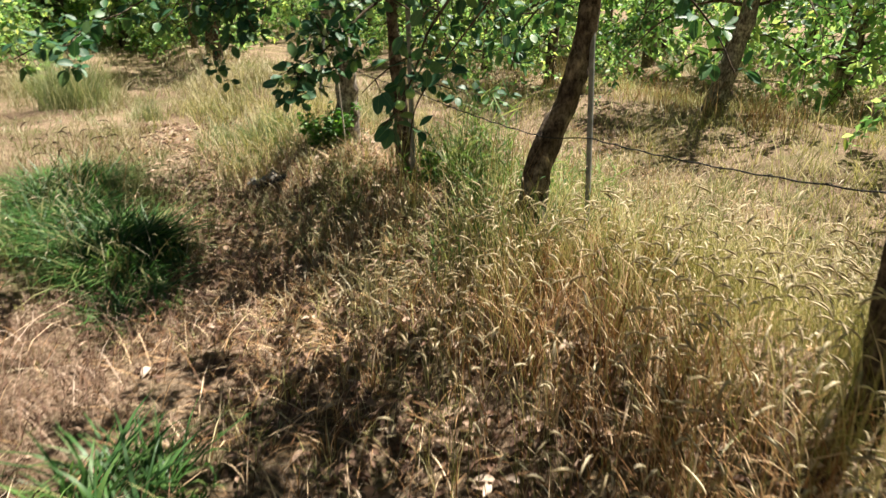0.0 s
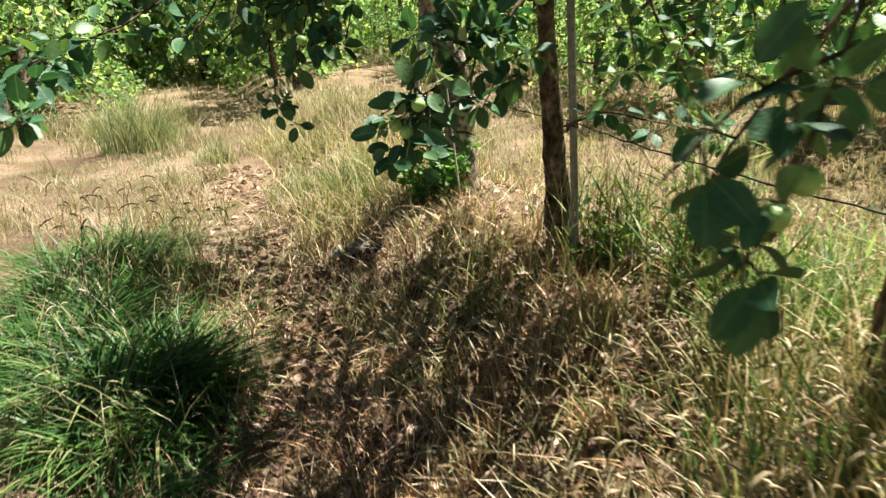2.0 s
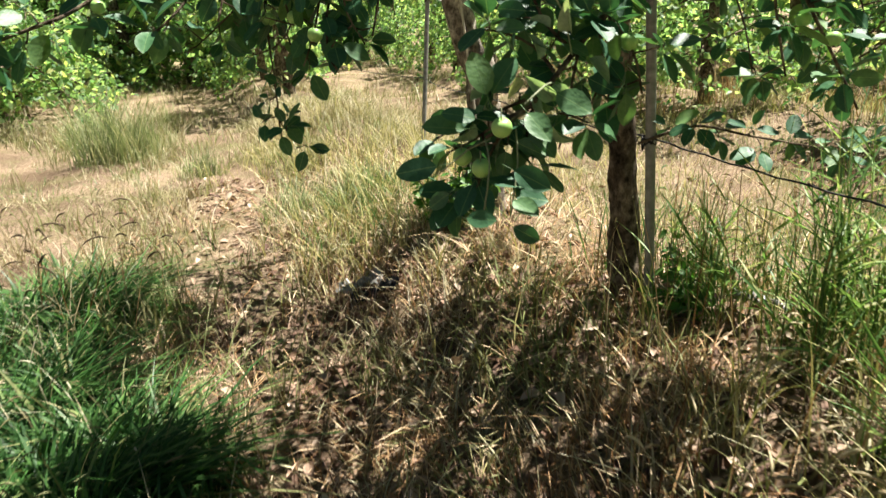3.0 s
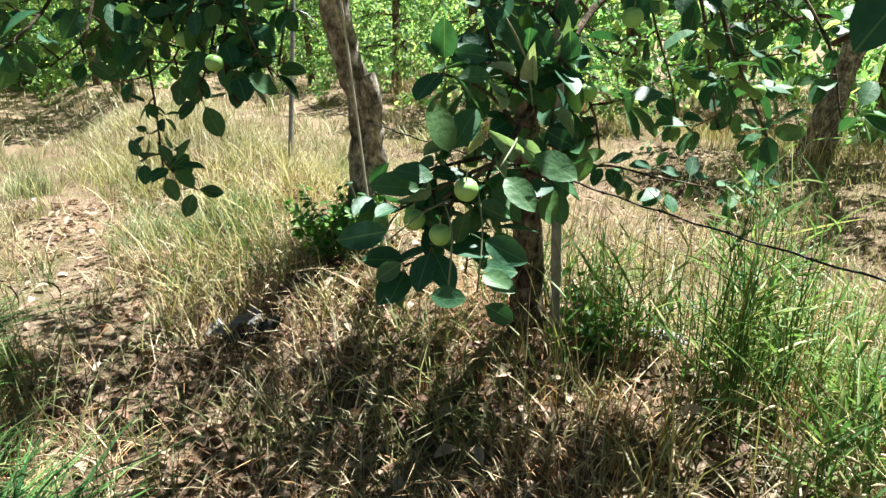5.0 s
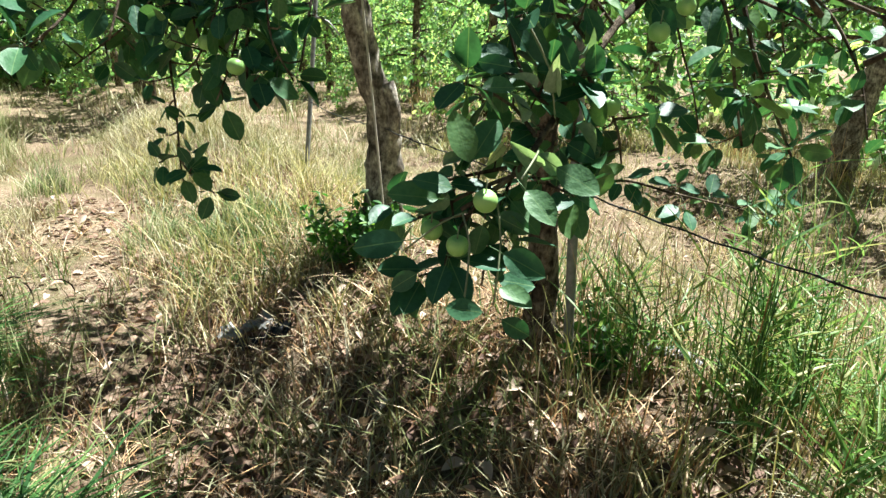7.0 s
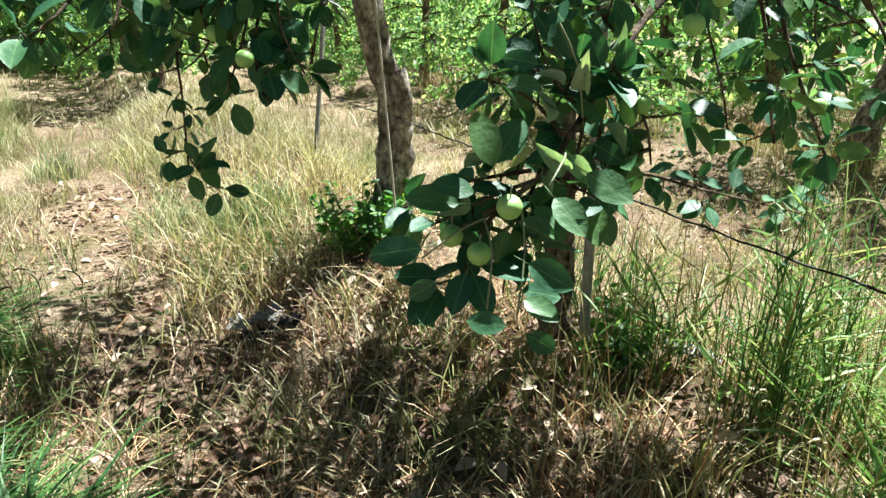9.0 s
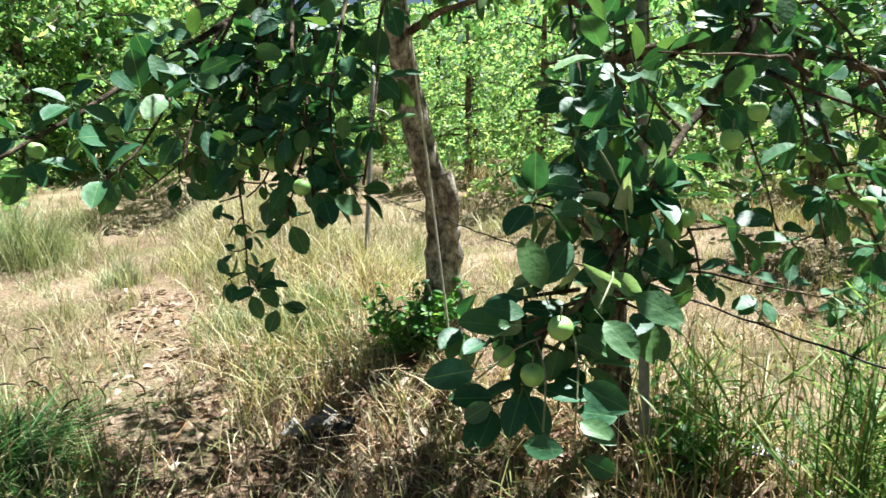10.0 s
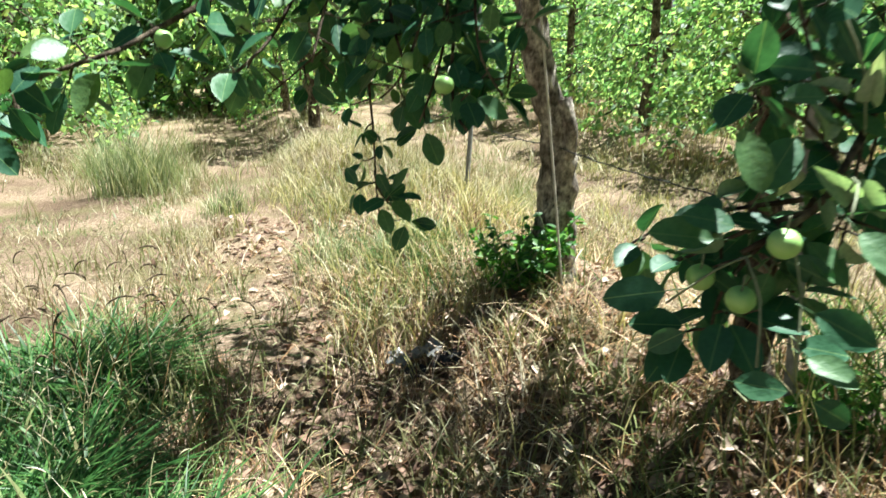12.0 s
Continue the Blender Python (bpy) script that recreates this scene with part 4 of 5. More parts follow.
def clumped(rand, n, box, allow, tuft=9, spread=0.045):
    """Feet of blades in loose tufts inside a box of the plan, thinned by `allow`."""
    x0, x1, y0, y1 = box
    m = max(1, n // tuft)
    cx, cy = rand.uniform(x0, x1, m), rand.uniform(y0, y1, m)
    p = allow(cx, cy) * bare(cx, cy)
    keep = rand.random(m) < p
    cx, cy = cx[keep], cy[keep]
    k = rand.integers(tuft // 2, tuft + tuft // 2, len(cx))
    x = np.repeat(cx, k) + rand.normal(0, spread, k.sum())
    y = np.repeat(cy, k) + rand.normal(0, spread, k.sum())
    return np.stack([x, y], 1)


def patchy(x, y, scale, seed):
    """A soft pattern between 0 and 1 over the plan."""
    r = np.random.default_rng(seed)
    v = np.zeros_like(x)
    for k in range(6):
        a, f, p = r.uniform(0, 6.28), scale * r.uniform(0.6, 1.8), r.uniform(0, 6.28)
        v = v + np.sin(f * (x * np.cos(a) + y * np.sin(a)) + p)
    return np.clip(0.5 + v / 5.0, 0, 1)


def seed_heads(name, tips, ways, length, wide, mat, label, rand):
    """Nodding ears at the tips of stalks: plump spindles that arch over."""
    n = len(tips)
    flat = ways[:, :2] / (np.linalg.norm(ways[:, :2], axis=1, keepdims=True) + 1e-9) + rand.normal(0, 0.35, (n, 2))
    flat /= np.linalg.norm(flat, axis=1, keepdims=True) + 1e-9
    out = np.concatenate([flat, np.zeros((n, 1))], 1)
    side = np.stack([-flat[:, 1], flat[:, 0], np.zeros(n)], 1)
    rise = rand.uniform(0.2, 1.1, n)
    turn = rand.uniform(0.6, 2.2, n)
    rings, sides = (0.25, 0.85, 1.0, 0.95, 0.65, 0.08), 4
    p = tips - np.array([0, 0, 0.004])
    v = np.zeros((n, len(rings), sides, 3))
    for k, r in enumerate(rings):
        a = rise - turn * k / (len(rings) - 1)
        along = out * np.cos(a)[:, None] + np.array([0, 0, 1.0]) * np.sin(a)[:, None]
        over = np.cross(side, along)
        if k:
            p = p + along * (length / (len(rings) - 1))[:, None]
        for q in range(sides):
            b = 2 * np.pi * q / sides + 0.5 * k
            bulk = 0.5 * wide * r * rand.uniform(0.8, 1.2, n)
            v[:, k, q] = p + (side * np.cos(b) + over * np.sin(b)) * bulk[:, None]
    cell = np.array([(k * sides + q, k * sides + (q + 1) % sides, (k + 1) * sides + (q + 1) % sides, (k + 1) * sides + q) for k in range(len(rings) - 1) for q in range(sides)])
    quads = (cell[None] + (np.arange(n) * len(rings) * sides)[:, None, None]).reshape(-1, 4)
    ob = part_mesh(name, arrays_mesh(name, v.reshape(-1, 3), quads), mat)
    return tagged(ob, label, "grass", kind="stuff")


def grass(name, xy, tall, wide, bend, lean, mat, label, seed, heads=0.0, head_size=(0.05, 0.012), head_mat=None, steps=4):
    rand = np.random.default_rng(seed)
    me, tips, ways = blades_mesh(name, xy, tall, wide, bend, lean, seed, steps)
    ob = tagged(part_mesh(name, me, mat), label, "grass", kind="stuff")
    if heads:
        pick = rand.random(len(xy)) < heads
        m = pick.sum()
        seed_heads("seed_heads", tips[pick], ways[pick], rand.uniform(0.6, 1.3, m) * head_size[0], rand.uniform(0.7, 1.2, m) * head_size[1], head_mat or mat, "nodding dry grass ears", rand)
    return ob


g = np.random.default_rng(31)


def reeds(x, y, wide, tall, n, seed, label, mat=None):
    """A stand of jointed grass: upright culms, each with a few broad blades that spring from its joints."""
    rand = np.random.default_rng(seed)
    fx, fy = x + rand.normal(0, wide * 0.5, n), y + rand.normal(0, wide * 0.5, n)
    high = tall * rand.uniform(0.55, 1.1, n)
    a = rand.uniform(0, 2 * np.pi, n)
    lean = np.abs(rand.normal(0, 0.14, n))
    pieces, at, along = [], [], []
    for i in range(n):
        foot = Vector((fx[i], fy[i], bank(fx[i], fy[i]) - 0.02))
        tip = foot + Vector((math.cos(a[i]) * lean[i] * high[i], math.sin(a[i]) * lean[i] * high[i], high[i]))
        mid = foot.lerp(tip, 0.55) - Vector((math.cos(a[i]), math.sin(a[i]), 0)) * 0.04 * high[i]
        line = [foot, foot.lerp(mid, 0.6), mid, tip]
        pieces.append(tube_arrays(line, [0.0026, 0.0024, 0.002, 0.001], 4))
        turn = rand.uniform(0, 6.28)
        for k in range(int(rand.integers(4, 7))):
            u = 0.15 + 0.8 * (k + rand.random()) / 6
            q = foot.lerp(mid, u / 0.55) if u < 0.55 else mid.lerp(tip, (u - 0.55) / 0.45)
            turn += 2.6 + rand.normal(0, 0.5)
            rise = rand.uniform(0.5, 1.7)
            at.append(q), along.append((math.cos(turn), math.sin(turn), rise))
    m = len(at)
    t = thing("reed_grass", (x, y, bank(x, y)), label=label, category="grass")
    part_mesh("culms", arrays_mesh("culms", *joined(pieces)), REED, t, kind="stuff")
    length = rand.uniform(0.09, 0.25, m)
    rows = ((0.0, 0.5), (0.2, 1.0), (0.5, 0.9), (0.78, 0.55), (1.0, 0.04))
    up = rand.normal(0, 0.35, (m, 3)) + np.array([0, 0, 1.0])
    blades = leaves_mesh("blades", np.array(at), np.array(along), up, length, rand.uniform(0.006, 0.0125, m), leaf_template(rows, 0.5, 4.5))
    part_mesh("blades", blades, mat or REED, t, "broad green grass blades", "stuff")
    return t


def scrap(x, y, wide, deep, seed, label, mat):
    """A crumpled piece of thin film lying on the soil."""
    m = 22
    u, v = np.meshgrid(np.linspace(-0.5, 0.5, m), np.linspace(-0.5, 0.5, m))
    r = np.random.default_rng(seed)
    px, py = x + u * wide + 0.03 * np.sin(9 * v + seed), y + v * deep + 0.03 * np.sin(8 * u)
    pz = height(px, py) + 0.03
    for k in range(7):
        a, f = r.uniform(0, 6.28), r.uniform(8, 34)
        pz = pz + 0.012 * np.abs(np.sin(f * (u * np.cos(a) + v * np.sin(a)) + r.uniform(0, 6)))
    i = (np.arange(m - 1)[:, None] * m + np.arange(m - 1)[None, :]).ravel()
    keep = r.random(len(i)) > 0.12
    i = i[keep]
    ob = part_mesh("crumpled_film", arrays_mesh("crumpled_film", np.stack([px, py, pz], -1).reshape(-1, 3), np.stack([i, i + 1, i + m + 1, i + m], 1), smooth=False), mat)
    return tagged(ob, label, "litter")


scrap(-1.66, 6.0, 0.24, 0.07, 3, "crumpled scrap of grey plastic film in the grass", PLASTIC)
scrap(-1.56, 5.88, 0.24, 0.06, 4, "torn scrap of black plastic film in the grass", BLACK)
scrap(0.17, 5.08, 0.16, 0.08, 5, "small crumpled scrap of pale film under green grass", PLASTIC)


def off_row(x, y):
    return sd(x, y)[1]


def worn(xy):
    """Grass stays short on the worn ground before the pole tree."""
    return 1 - 0.45 * np.exp(-((xy[:, 0] + 0.95) / 0.7) ** 2 - ((xy[:, 1] - 4.75) / 0.75) ** 2)


# tall dry grass on the walked side of the bank
xy = clumped(g, 50000, (-2.4, 2.6, 0.0, 6.3), lambda x, y: bell(off_row(x, y), 0.5, 1.15) * np.clip(2.4 * patchy(x, y, 3.2, 1) - 0.75, 0.06, 1) * np.clip((6.4 - y) / 1.8, 0.1, 1), 13, 0.04)
near_k = np.clip((6.2 - xy[:, 1]) / 3.6, 0.35, 1) * (0.5 + 0.5 * bell(off_row(xy[:, 0], xy[:, 1]), 0.0, 1.3))
grass("dry_grass", xy, g.uniform(0.15, 0.55, len(xy)) * near_k * worn(xy), g.uniform(0.0025, 0.007, len(xy)), 0.55, 0.13, STRAW, "tall brown dry grass with nodding ears", 32)
xy = clumped(g, 12500, (-1.6, 2.6, 0.0, 5.6), lambda x, y: bell(off_row(x, y), 0.15, 1.15) * (0.2 + 0.8 * patchy(x, y, 2.6, 12)) * np.clip((-0.7 - sd(x, y)[0]) / 0.8, 0.05, 1), 6, 0.06)
near_k = np.clip((5.9 - xy[:, 1]) / 3.6, 0.4, 1)
grass("eared_grass", xy, g.uniform(0.34, 0.66, len(xy)) * near_k, g.uniform(0.0018, 0.003, len(xy)), 0.3, 0.14, OLIVE, "dry grass stalks with nodding foxtail ears", 40, 0.95, (0.075, 0.0085), EAR)
# matted straw lying on the ground
xy = clumped(g, 40000, (-3.8, 2.6, 0.0, 8.8), lambda x, y: (0.2 + 0.8 * bell(off_row(x, y), 0.7, 1.8)) * (0.3 + 0.7 * patchy(x, y, 3.0, 2)), 8, 0.07)
grass("matted_straw", xy, g.uniform(0.06, 0.22, len(xy)), g.uniform(0.0025, 0.007, len(xy)), 1.3, 0.8, STRAW, "matted straw lying on the soil", 33, steps=3)
# short pale grass of the aisle and the far bank
xy = clumped(g, 125000, (-8.0, 3.5, 3.2, 13.0), lambda x, y: np.clip(1.9 * patchy(x, y, 2.0, 3) - 0.4, 0.06, 1) * np.where(off_row(x, y) > 1.1, 0.55, 1.0) * np.where(np.abs(off_row(x, y) - 1.9 - 0.3 * np.sin(1.3 * y)) < 0.55, 0.25, 1.0), 10, 0.06)
grass("pale_grass", xy, g.uniform(0.04, 0.2, len(xy)) * (0.65 + 0.7 * bell(off_row(xy[:, 0], xy[:, 1]), 0.3, 1.4)), g.uniform(0.004, 0.01, len(xy)), 0.6, 0.5, PALE, "short pale yellow grass in the sun", 34, 0.05, (0.035, 0.007), steps=2)
xy = clumped(g, 90000, (-24, 14, 11.0, 38), lambda x, y: 0.2 + 0.8 * patchy(x, y, 0.8, 4), 10, 0.14)
grass("distant_grass", xy, g.uniform(0.1, 0.4, len(xy)), g.uniform(0.008, 0.022, len(xy)), 0.5, 0.4, PALE, "pale grass between the orchard rows", 35, steps=2)
xy = clumped(g, 46000, (-0.5, 9, 1.0, 13), lambda x, y: np.where(off_row(x, y) < -1.0, 0.3 + 0.7 * patchy(x, y, 1.4, 9), 0.0), 10, 0.09)
grass("aisle_grass", xy, g.uniform(0.06, 0.3, len(xy)), g.uniform(0.004, 0.009, len(xy)), 0.5, 0.4, OLIVE, "half-green grass behind the near trees", 36, steps=2)
xy = clumped(g, 9000, (-2.5, 8.0, 7.0, 17.0), lambda x, y: bell(off_row(x, y), -4.5, 0.9) * np.clip(2.2 * patchy(x, y, 1.6, 63) - 0.5, 0, 1), 14, 0.09)
grass("standing_dry_grass", xy, g.uniform(0.25, 0.7, len(xy)), g.uniform(0.004, 0.009, len(xy)), 0.4, 0.18, STRAW, "tall reddish dry grass along the next row", 63, 0.2, (0.05, 0.008), EAR, steps=3)
# ripening grass round the leaning tree, green grass round the wire
xy = clumped(g, 52000, (-0.8, 3.2, -0.2, 5.4), lambda x, y: bell(off_row(x, y), -0.45, 1.05) * np.clip(0.16 + (-1.2 - sd(x, y)[0]) / 0.7, 0.16, 1.0) * (0.35 + 0.65 * patchy(x, y, 2.0, 5)), 9, 0.05)
grass("ripening_grass", xy, g.uniform(0.22, 0.62, len(xy)), g.uniform(0.0025, 0.006, len(xy)), 0.45, 0.15, OLIVE, "yellow-green ripening grass round the trees", 37, 0.25, (0.06, 0.006), EAR)
xy = clumped(g, 5200, (-0.5, 1.3, 3.2, 5.7), lambda x, y: bell(off_row(x, y), -0.2, 0.8) * np.clip(patchy(x, y, 3.0, 6) * 1.9 - 0.5, 0, 1), 11, 0.045)
grass("green_grass", xy, g.uniform(0.15, 0.55, len(xy)), g.uniform(0.004, 0.011, len(xy)), 0.4, 0.18, GREEN, "tall fresh green grass under the wire", 38, 0.12, (0.06, 0.008))
xy = clumped(g, 17000, (-5.2, -0.4, 4.8, 11.5), lambda x, y: np.clip((y - 5.5) / 0.8, 0.05, 1) * bell(off_row(x, y), 0.5, 1.25) * np.clip(patchy(x, y, 2.6, 8) * 1.4 - 0.1, 0, 1), 11, 0.05)
grass("bank_grass", xy, g.uniform(0.15, 0.42, len(xy)), g.uniform(0.004, 0.009, len(xy)), 0.5, 0.28, OLIVE, "thin half-green grass on the bank", 39, 0.2, (0.03, 0.006))

for i, (x, y, wide, tall, n) in enumerate(((0.2, 4.55, 0.16, 0.85, 32), (0.38, 4.68, 0.18, 0.88, 32), (0.72, 4.6, 0.25, 0.62, 26), (0.02, 5.0, 0.18, 0.48, 26), (0.7, 5.3, 0.3, 0.42, 24), (0.2, 4.05, 0.2, 0.42, 18), (0.6, 4.0, 0.2, 0.48, 18), (-0.02, 5.4, 0.2, 0.42, 18), (1.2, 5.6, 0.35, 0.5, 24), (0.62, 4.42, 0.2, 0.36, 46), (0.85, 4.75, 0.25, 0.4, 40))):
    reeds(x, y, wide, tall, n, 300 + i, "stand of tall green jointed grass under the wire")
xy = clumped(g, 420, (-0.6, 1.4, 3.2, 5.8), lambda x, y: bell(off_row(x, y), -0.2, 0.85), 4, 0.05)
grass("brown_stalks", xy, g.uniform(0.4, 0.85, len(xy)), g.uniform(0.003, 0.005, len(xy)), 0.2, 0.1, STRAW, "upright brown stalks among green grass", 54, 0.35, (0.05, 0.0045))
xy = clumped(g, 90, (-3.6, -2.6, 5.1, 6.1), lambda x, y: 1.0 + 0 * x, 3, 0.1)
grass("headed_stalks", xy, g.uniform(0.42, 0.66, len(xy)), g.uniform(0.005, 0.008, len(xy)), 0.2, 0.2, STRAW, "grass stalks with dark slender seed heads", 55, 0.95, (0.13, 0.01), CALYX)
xy = clumped(g, 700, (-3.5, -1.6, 3.5, 6.0), lambda x, y: 0.9 + 0 * x, 4, 0.06)
grass("tussock_stalks", xy, g.uniform(0.3, 0.55, len(xy)), g.uniform(0.004, 0.007, len(xy)), 0.5, 0.22, PALE, "pale stalks with ears in the tussocks", 56, 0.8, (0.055, 0.006))
# trodden straw and short grass between the bank and the tussocks
xy = clumped(g, 15000, (-4.6, -1.0, 4.0, 8.2), lambda x, y: np.clip(2.2 * patchy(x, y, 2.4, 31) - 0.5, 0.1, 1) * bell(off_row(x, y), 1.35, 1.0) * np.where(np.abs(off_row(x, y) - 1.4 - 0.15 * np.sin(2.3 * y)) < 0.22, 0.12, 1.0), 9, 0.05)
grass("trodden_grass", xy, g.uniform(0.05, 0.2, len(xy)), g.uniform(0.0025, 0.006, len(xy)), 0.7, 0.5, STRAW, "short brown trodden grass beside the path", 57, steps=3)
xy = clumped(g, 3500, (-4.6, -1.0, 4.0, 8.5), lambda x, y: np.clip(2.4 * patchy(x, y, 2.9, 33) - 1.1, 0, 1) * bell(off_row(x, y), 1.2, 1.1), 12, 0.05)
grass("sparse_green_grass", xy, g.uniform(0.06, 0.2, len(xy)), g.uniform(0.003, 0.007, len(xy)), 0.6, 0.4, OLIVE, "sparse half-green grass among straw", 58, steps=3)
xy = clumped(g, 19000, (-3.4, 0.2, 0.4, 4.3), lambda x, y: np.clip(2.0 * patchy(x, y, 2.2, 35) - 0.2, 0.2, 1) * np.clip(off_row(x, y) - 0.2, 0.05, 1), 12, 0.06)
grass("path_straw", xy, g.uniform(0.05, 0.2, len(xy)), g.uniform(0.003, 0.006, len(xy)), 0.6, 0.5, LITTER, "short brown dry grass on the path", 59, 0.05, (0.04, 0.007), steps=3)
xy = clumped(g, 5000, (-3.4, 0.2, 0.4, 4.3), lambda x, y: np.clip(2.2 * patchy(x, y, 1.8, 36) - 0.7, 0.03, 1) * np.clip(off_row(x, y) - 0.2, 0.05, 1), 12, 0.05)
grass("path_green_grass", xy, g.uniform(0.05, 0.2, len(xy)), g.uniform(0.003, 0.007, len(xy)), 0.7, 0.45, OLIVE, "short half-green grass on the path", 60, steps=3)
xy = clumped(g, 12000, (-5.0, -0.6, 4.4, 9.5), lambda x, y: np.clip((y - 5.2) / 1.2, 0.05, 1) * np.clip(2.6 * patchy(x, y, 2.0, 37) - 1.1, 0, 1) * bell(off_row(x, y), 0.8, 1.1), 14, 0.05)
grass("bank_green_grass", xy, g.uniform(0.1, 0.33, len(xy)), g.uniform(0.003, 0.007, len(xy)), 0.5, 0.3, GREEN, "thin green grass mixed into straw on the bank", 61, steps=3)
xy = clumped(g, 13000, (-5.0, -0.6, 4.6, 10.0), lambda x, y: np.clip(3.0 * patchy(x, y, 2.6, 43) - 1.4, 0, 1) * bell(off_row(x, y), 0.9, 1.3), 16, 0.05)
grass("dead_clumps", xy, g.uniform(0.1, 0.3, len(xy)), g.uniform(0.004, 0.008, len(xy)), 0.7, 0.4, LITTER, "dark brown dead grass clumps on the bank", 62, steps=3)
# crumbs of dry soil
xy = clumped(g, 9000, (-6.0, 0.3, 1.0, 9.5), lambda x, y: np.clip(off_row(x, y) - 0.6, 0.02, 1) * (0.2 + 0.8 * patchy(x, y, 2.5, 45)), 6, 0.12)
m = len(xy)
size = 0.004 + 0.014 * g.random(m) ** 3
at = np.stack([xy[:, 0], xy[:, 1], height(xy[:, 0], xy[:, 1]) + 0.3 * size], 1)
corner = np.array([(1, 0, 0), (-1, 0, 0), (0, 1, 0), (0, -1, 0), (0, 0, 1), (0, 0, -1)], dtype=float)
verts = (at[:, None, :] + corner[None] * size[:, None, None] * g.uniform(0.5, 1.2, (m, 6, 1)) + g.normal(0, 0.25, (m, 6, 3)) * size[:, None, None]).reshape(-1, 3)
face = np.array([(0, 2, 4), (2, 1, 4), (1, 3, 4), (3, 0, 4), (2, 0, 5), (1, 2, 5), (3, 1, 5), (0, 3, 5)])
crumbs = part_mesh("soil_crumbs", arrays_mesh("soil_crumbs", verts, None, (np.arange(m)[:, None, None] * 6 + face[None]).reshape(-1, 3), smooth=False), SOIL)
tagged(crumbs, "dry crumbs of soil on the path", "soil", kind="stuff")
# fallen curled leaves
xy = clumped(g, 6500, (-4.2, 0.6, 1.6, 8.0), lambda x, y: bell(off_row(x, y), 0.8, 1.5) * (0.3 + 0.7 * patchy(x, y, 2.7, 41)), 7, 0.07)
m = len(xy)
turn = g.uniform(0, 6.283, m)
along = np.stack([np.cos(turn), np.sin(turn), g.normal(0, 0.25, m)], 1)
up = np.stack([g.normal(0, 0.5, m), g.normal(0, 0.5, m), np.ones(m)], 1)
size = g.uniform(0.02, 0.07, m)
at = np.stack([xy[:, 0], xy[:, 1], height(xy[:, 0], xy[:, 1]) + g.uniform(0.008, 0.05, m)], 1)
tagged(part_mesh("leaf_litter", leaves_mesh("leaf_litter", at, along, up, size, size * 0.5, leaf_template(LEAF_ROWS, 0.9, 0.5, 0.05)), LITTER), "curled brown fallen leaves on the soil", "leaf litter", kind="stuff")
# long dead stalks that lie about
xy = clumped(g, 2600, (-3.8, 2.2, 0.3, 8.0), lambda x, y: 0.15 + 0.85 * bell(off_row(x, y), 0.7, 1.5), 3, 0.12)
grass("dead_stalks", xy, g.uniform(0.05, 0.16, len(xy)), g.uniform(0.004, 0.008, len(xy)), 0.9, 2.2, PALE, "long pale dead grass stalks lying about", 53)
# knee-high pale patches and thin green ones in the aisle
xy = clumped(g, 34000, (-9.0, -0.5, 5.0, 14.0), lambda x, y: np.clip(2.4 * patchy(x, y, 1.5, 21) - 0.75, 0.05, 1), 14, 0.07)
grass("standing_grass", xy, g.uniform(0.12, 0.4, len(xy)), g.uniform(0.004, 0.009, len(xy)), 0.5, 0.3, PALE, "pale dry grass standing in patches", 51, 0.15, (0.035, 0.008), steps=3)
xy = clumped(g, 12000, (-7.0, 0.0, 1.5, 11.0), lambda x, y: np.clip(2.6 * patchy(x, y, 2.2, 22) - 1.5, 0, 1) * np.where(off_row(x, y) > 0.5, 1, 0.2), 10, 0.06)
grass("low_green_grass", xy, g.uniform(0.04, 0.14, len(xy)), g.uniform(0.003, 0.006, len(xy)), 0.6, 0.5, GREEN, "low green grass in patches on the path", 52, steps=2)


def tussock(x, y, wide, tall, n, seed, label, mat=TUSSOCK, bend=1.05, lean=0.55, blade=1.0):
    rand = np.random.default_rng(seed)
    r = wide * np.sqrt(rand.random(n)) * rand.uniform(0.6, 1.1, n)
    a = rand.uniform(0, 6.28, n)
    xy = np.stack([x + r * np.cos(a), y + r * np.sin(a)], 1)
    me, tips, ways = blades_mesh("grass_tussock", xy, tall * rand.uniform(0.5, 1.1, n) * (1.1 - 0.45 * (r / wide) ** 2), blade * rand.uniform(0.008, 0.02, n), bend, lean, seed)
    return tagged(part_mesh("grass_tussock", me, mat), label, "grass", kind="stuff")


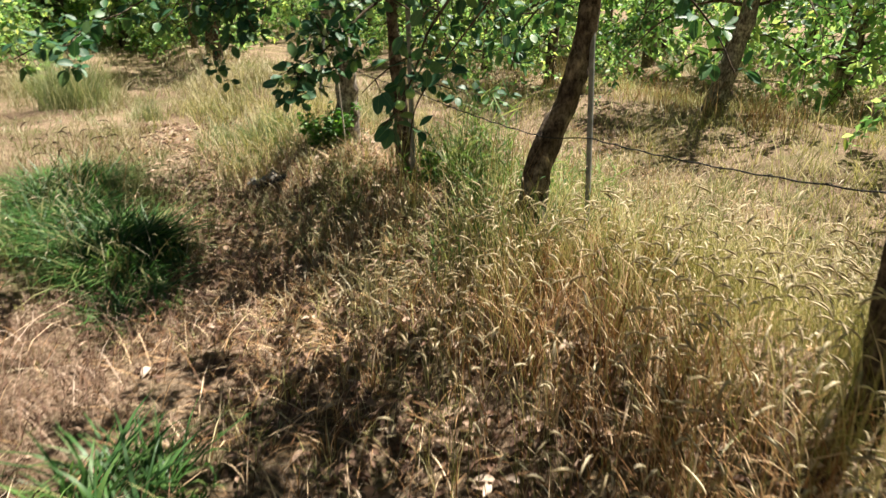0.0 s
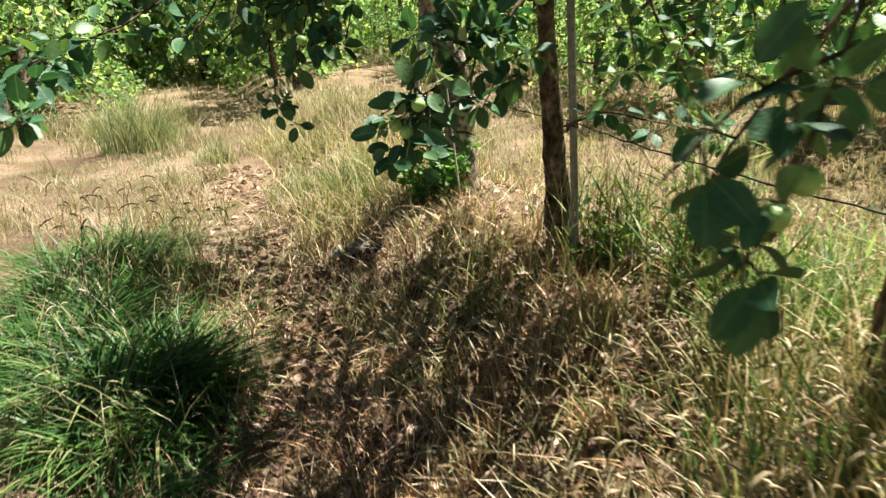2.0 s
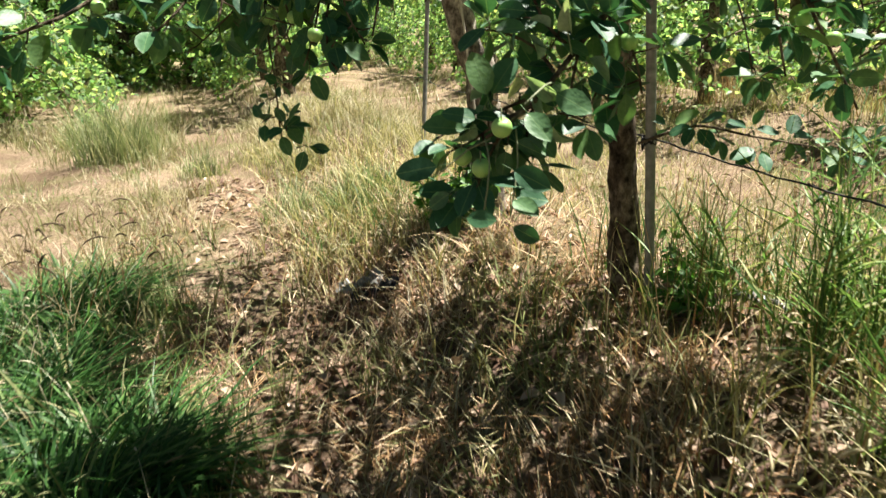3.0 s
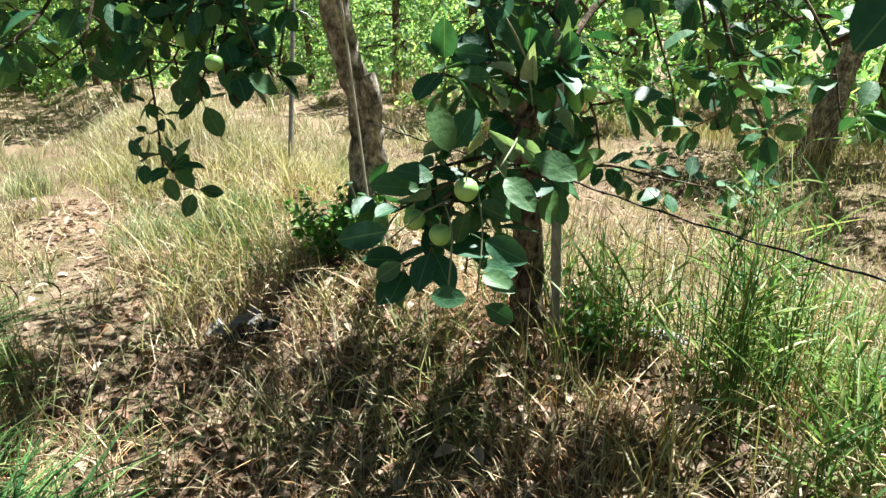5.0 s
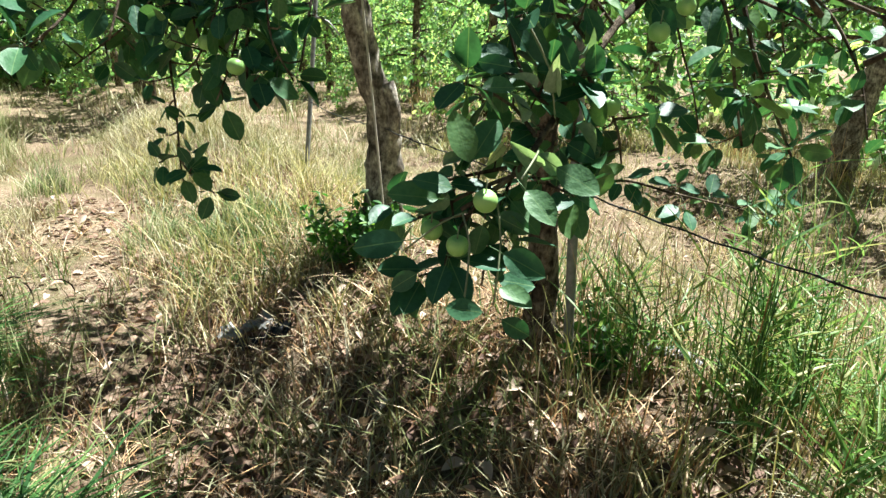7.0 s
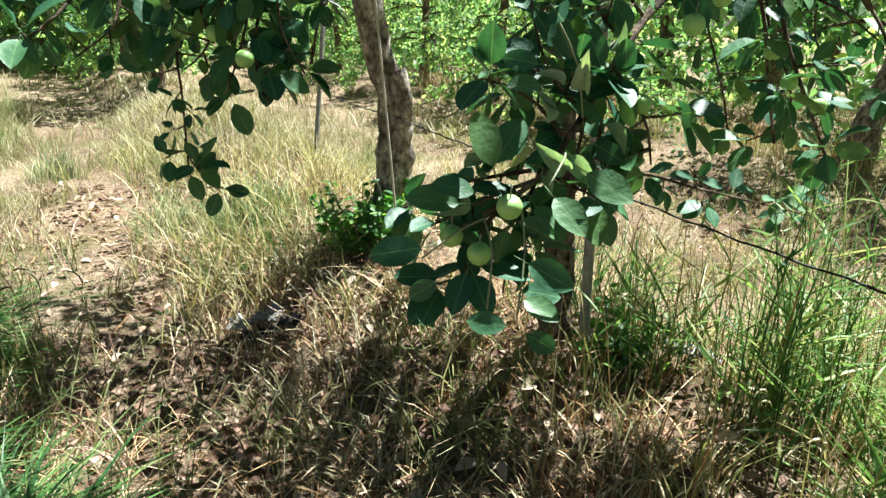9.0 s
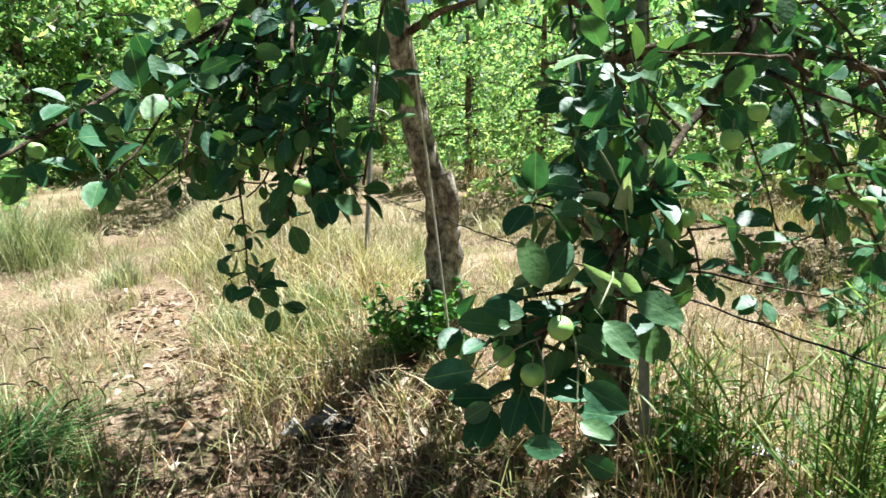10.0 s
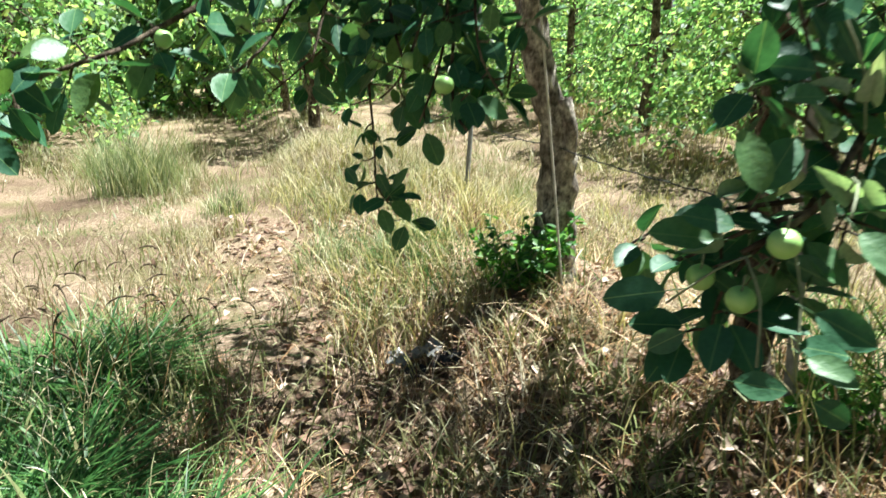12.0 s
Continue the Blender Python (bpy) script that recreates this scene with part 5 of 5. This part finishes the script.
tussock(-2.1, 4.2, 0.43, 0.37, 1900, 81, "dense dark green grass tussock beside the path")
tussock(-2.72, 4.6, 0.4, 0.4, 1000, 82, "green grass tussock beside the path")
tussock(-3.15, 5.55, 0.5, 0.42, 1500, 83, "green grass tussock on the sunny path")
tussock(-1.0, 1.95, 0.3, 0.26, 260, 84, "low green grass tuft on the path", GREEN)
tussock(-1.75, 3.6, 0.35, 0.22, 220, 85, "low green grass tuft on the path", TUSSOCK)
tussock(-5.75, 10.0, 0.42, 1.0, 420, 86, "tall grey-green grass tuft in the sun", GREYGREEN, 0.35, 0.22, 0.5)
tussock(-5.55, 10.25, 0.45, 0.85, 320, 87, "tall grey-green grass tuft in the sun", GREYGREEN, 0.35, 0.22, 0.5)
tussock(-6.9, 11.6, 0.4, 0.6, 300, 88, "tall grey-green grass tuft in the sun", GREYGREEN, 0.4, 0.3, 0.5)
tussock(-4.2, 9.3, 0.3, 0.38, 240, 89, "thin half-green grass tuft on the bank", GREYGREEN, 0.5, 0.3, 0.45)
tussock(-2.6, 7.6, 0.3, 0.36, 260, 90, "thin half-green grass tuft on the bank", GREYGREEN, 0.5, 0.3, 0.45)
tussock(-2.0, 7.3, 0.26, 0.42, 220, 91, "thin half-green grass tuft on the bank", GREYGREEN, 0.5, 0.3, 0.45)

# fallen leaves and scraps on the soil
n = 13000
lx, ly = g.uniform(-4, 2.2, n), g.uniform(0.4, 9, n)
keep = g.random(n) < 0.08 + 0.92 * bell(off_row(lx, ly), 0.75, 1.1)
lx, ly = lx[keep], ly[keep]
n = len(lx)
at = np.stack([lx, ly, height(lx, ly) + g.uniform(0.005, 0.04, n)], 1)
along = np.stack([g.normal(0, 1, n), g.normal(0, 1, n), g.normal(0, 0.25, n)], 1)
length = g.uniform(0.035, 0.085, n)
litter = part_mesh("fallen_leaves", leaves_mesh("fallen_leaves", at, along, g.normal(0, 0.35, (n, 3)) + np.array([0, 0, 1]), length, length * g.uniform(0.3, 0.65, n), leaf_template(LEAF_ROWS, 0.7, 0.35)), LITTER)
tagged(litter, "brown curled fallen leaves on the soil", "leaves", kind="stuff")
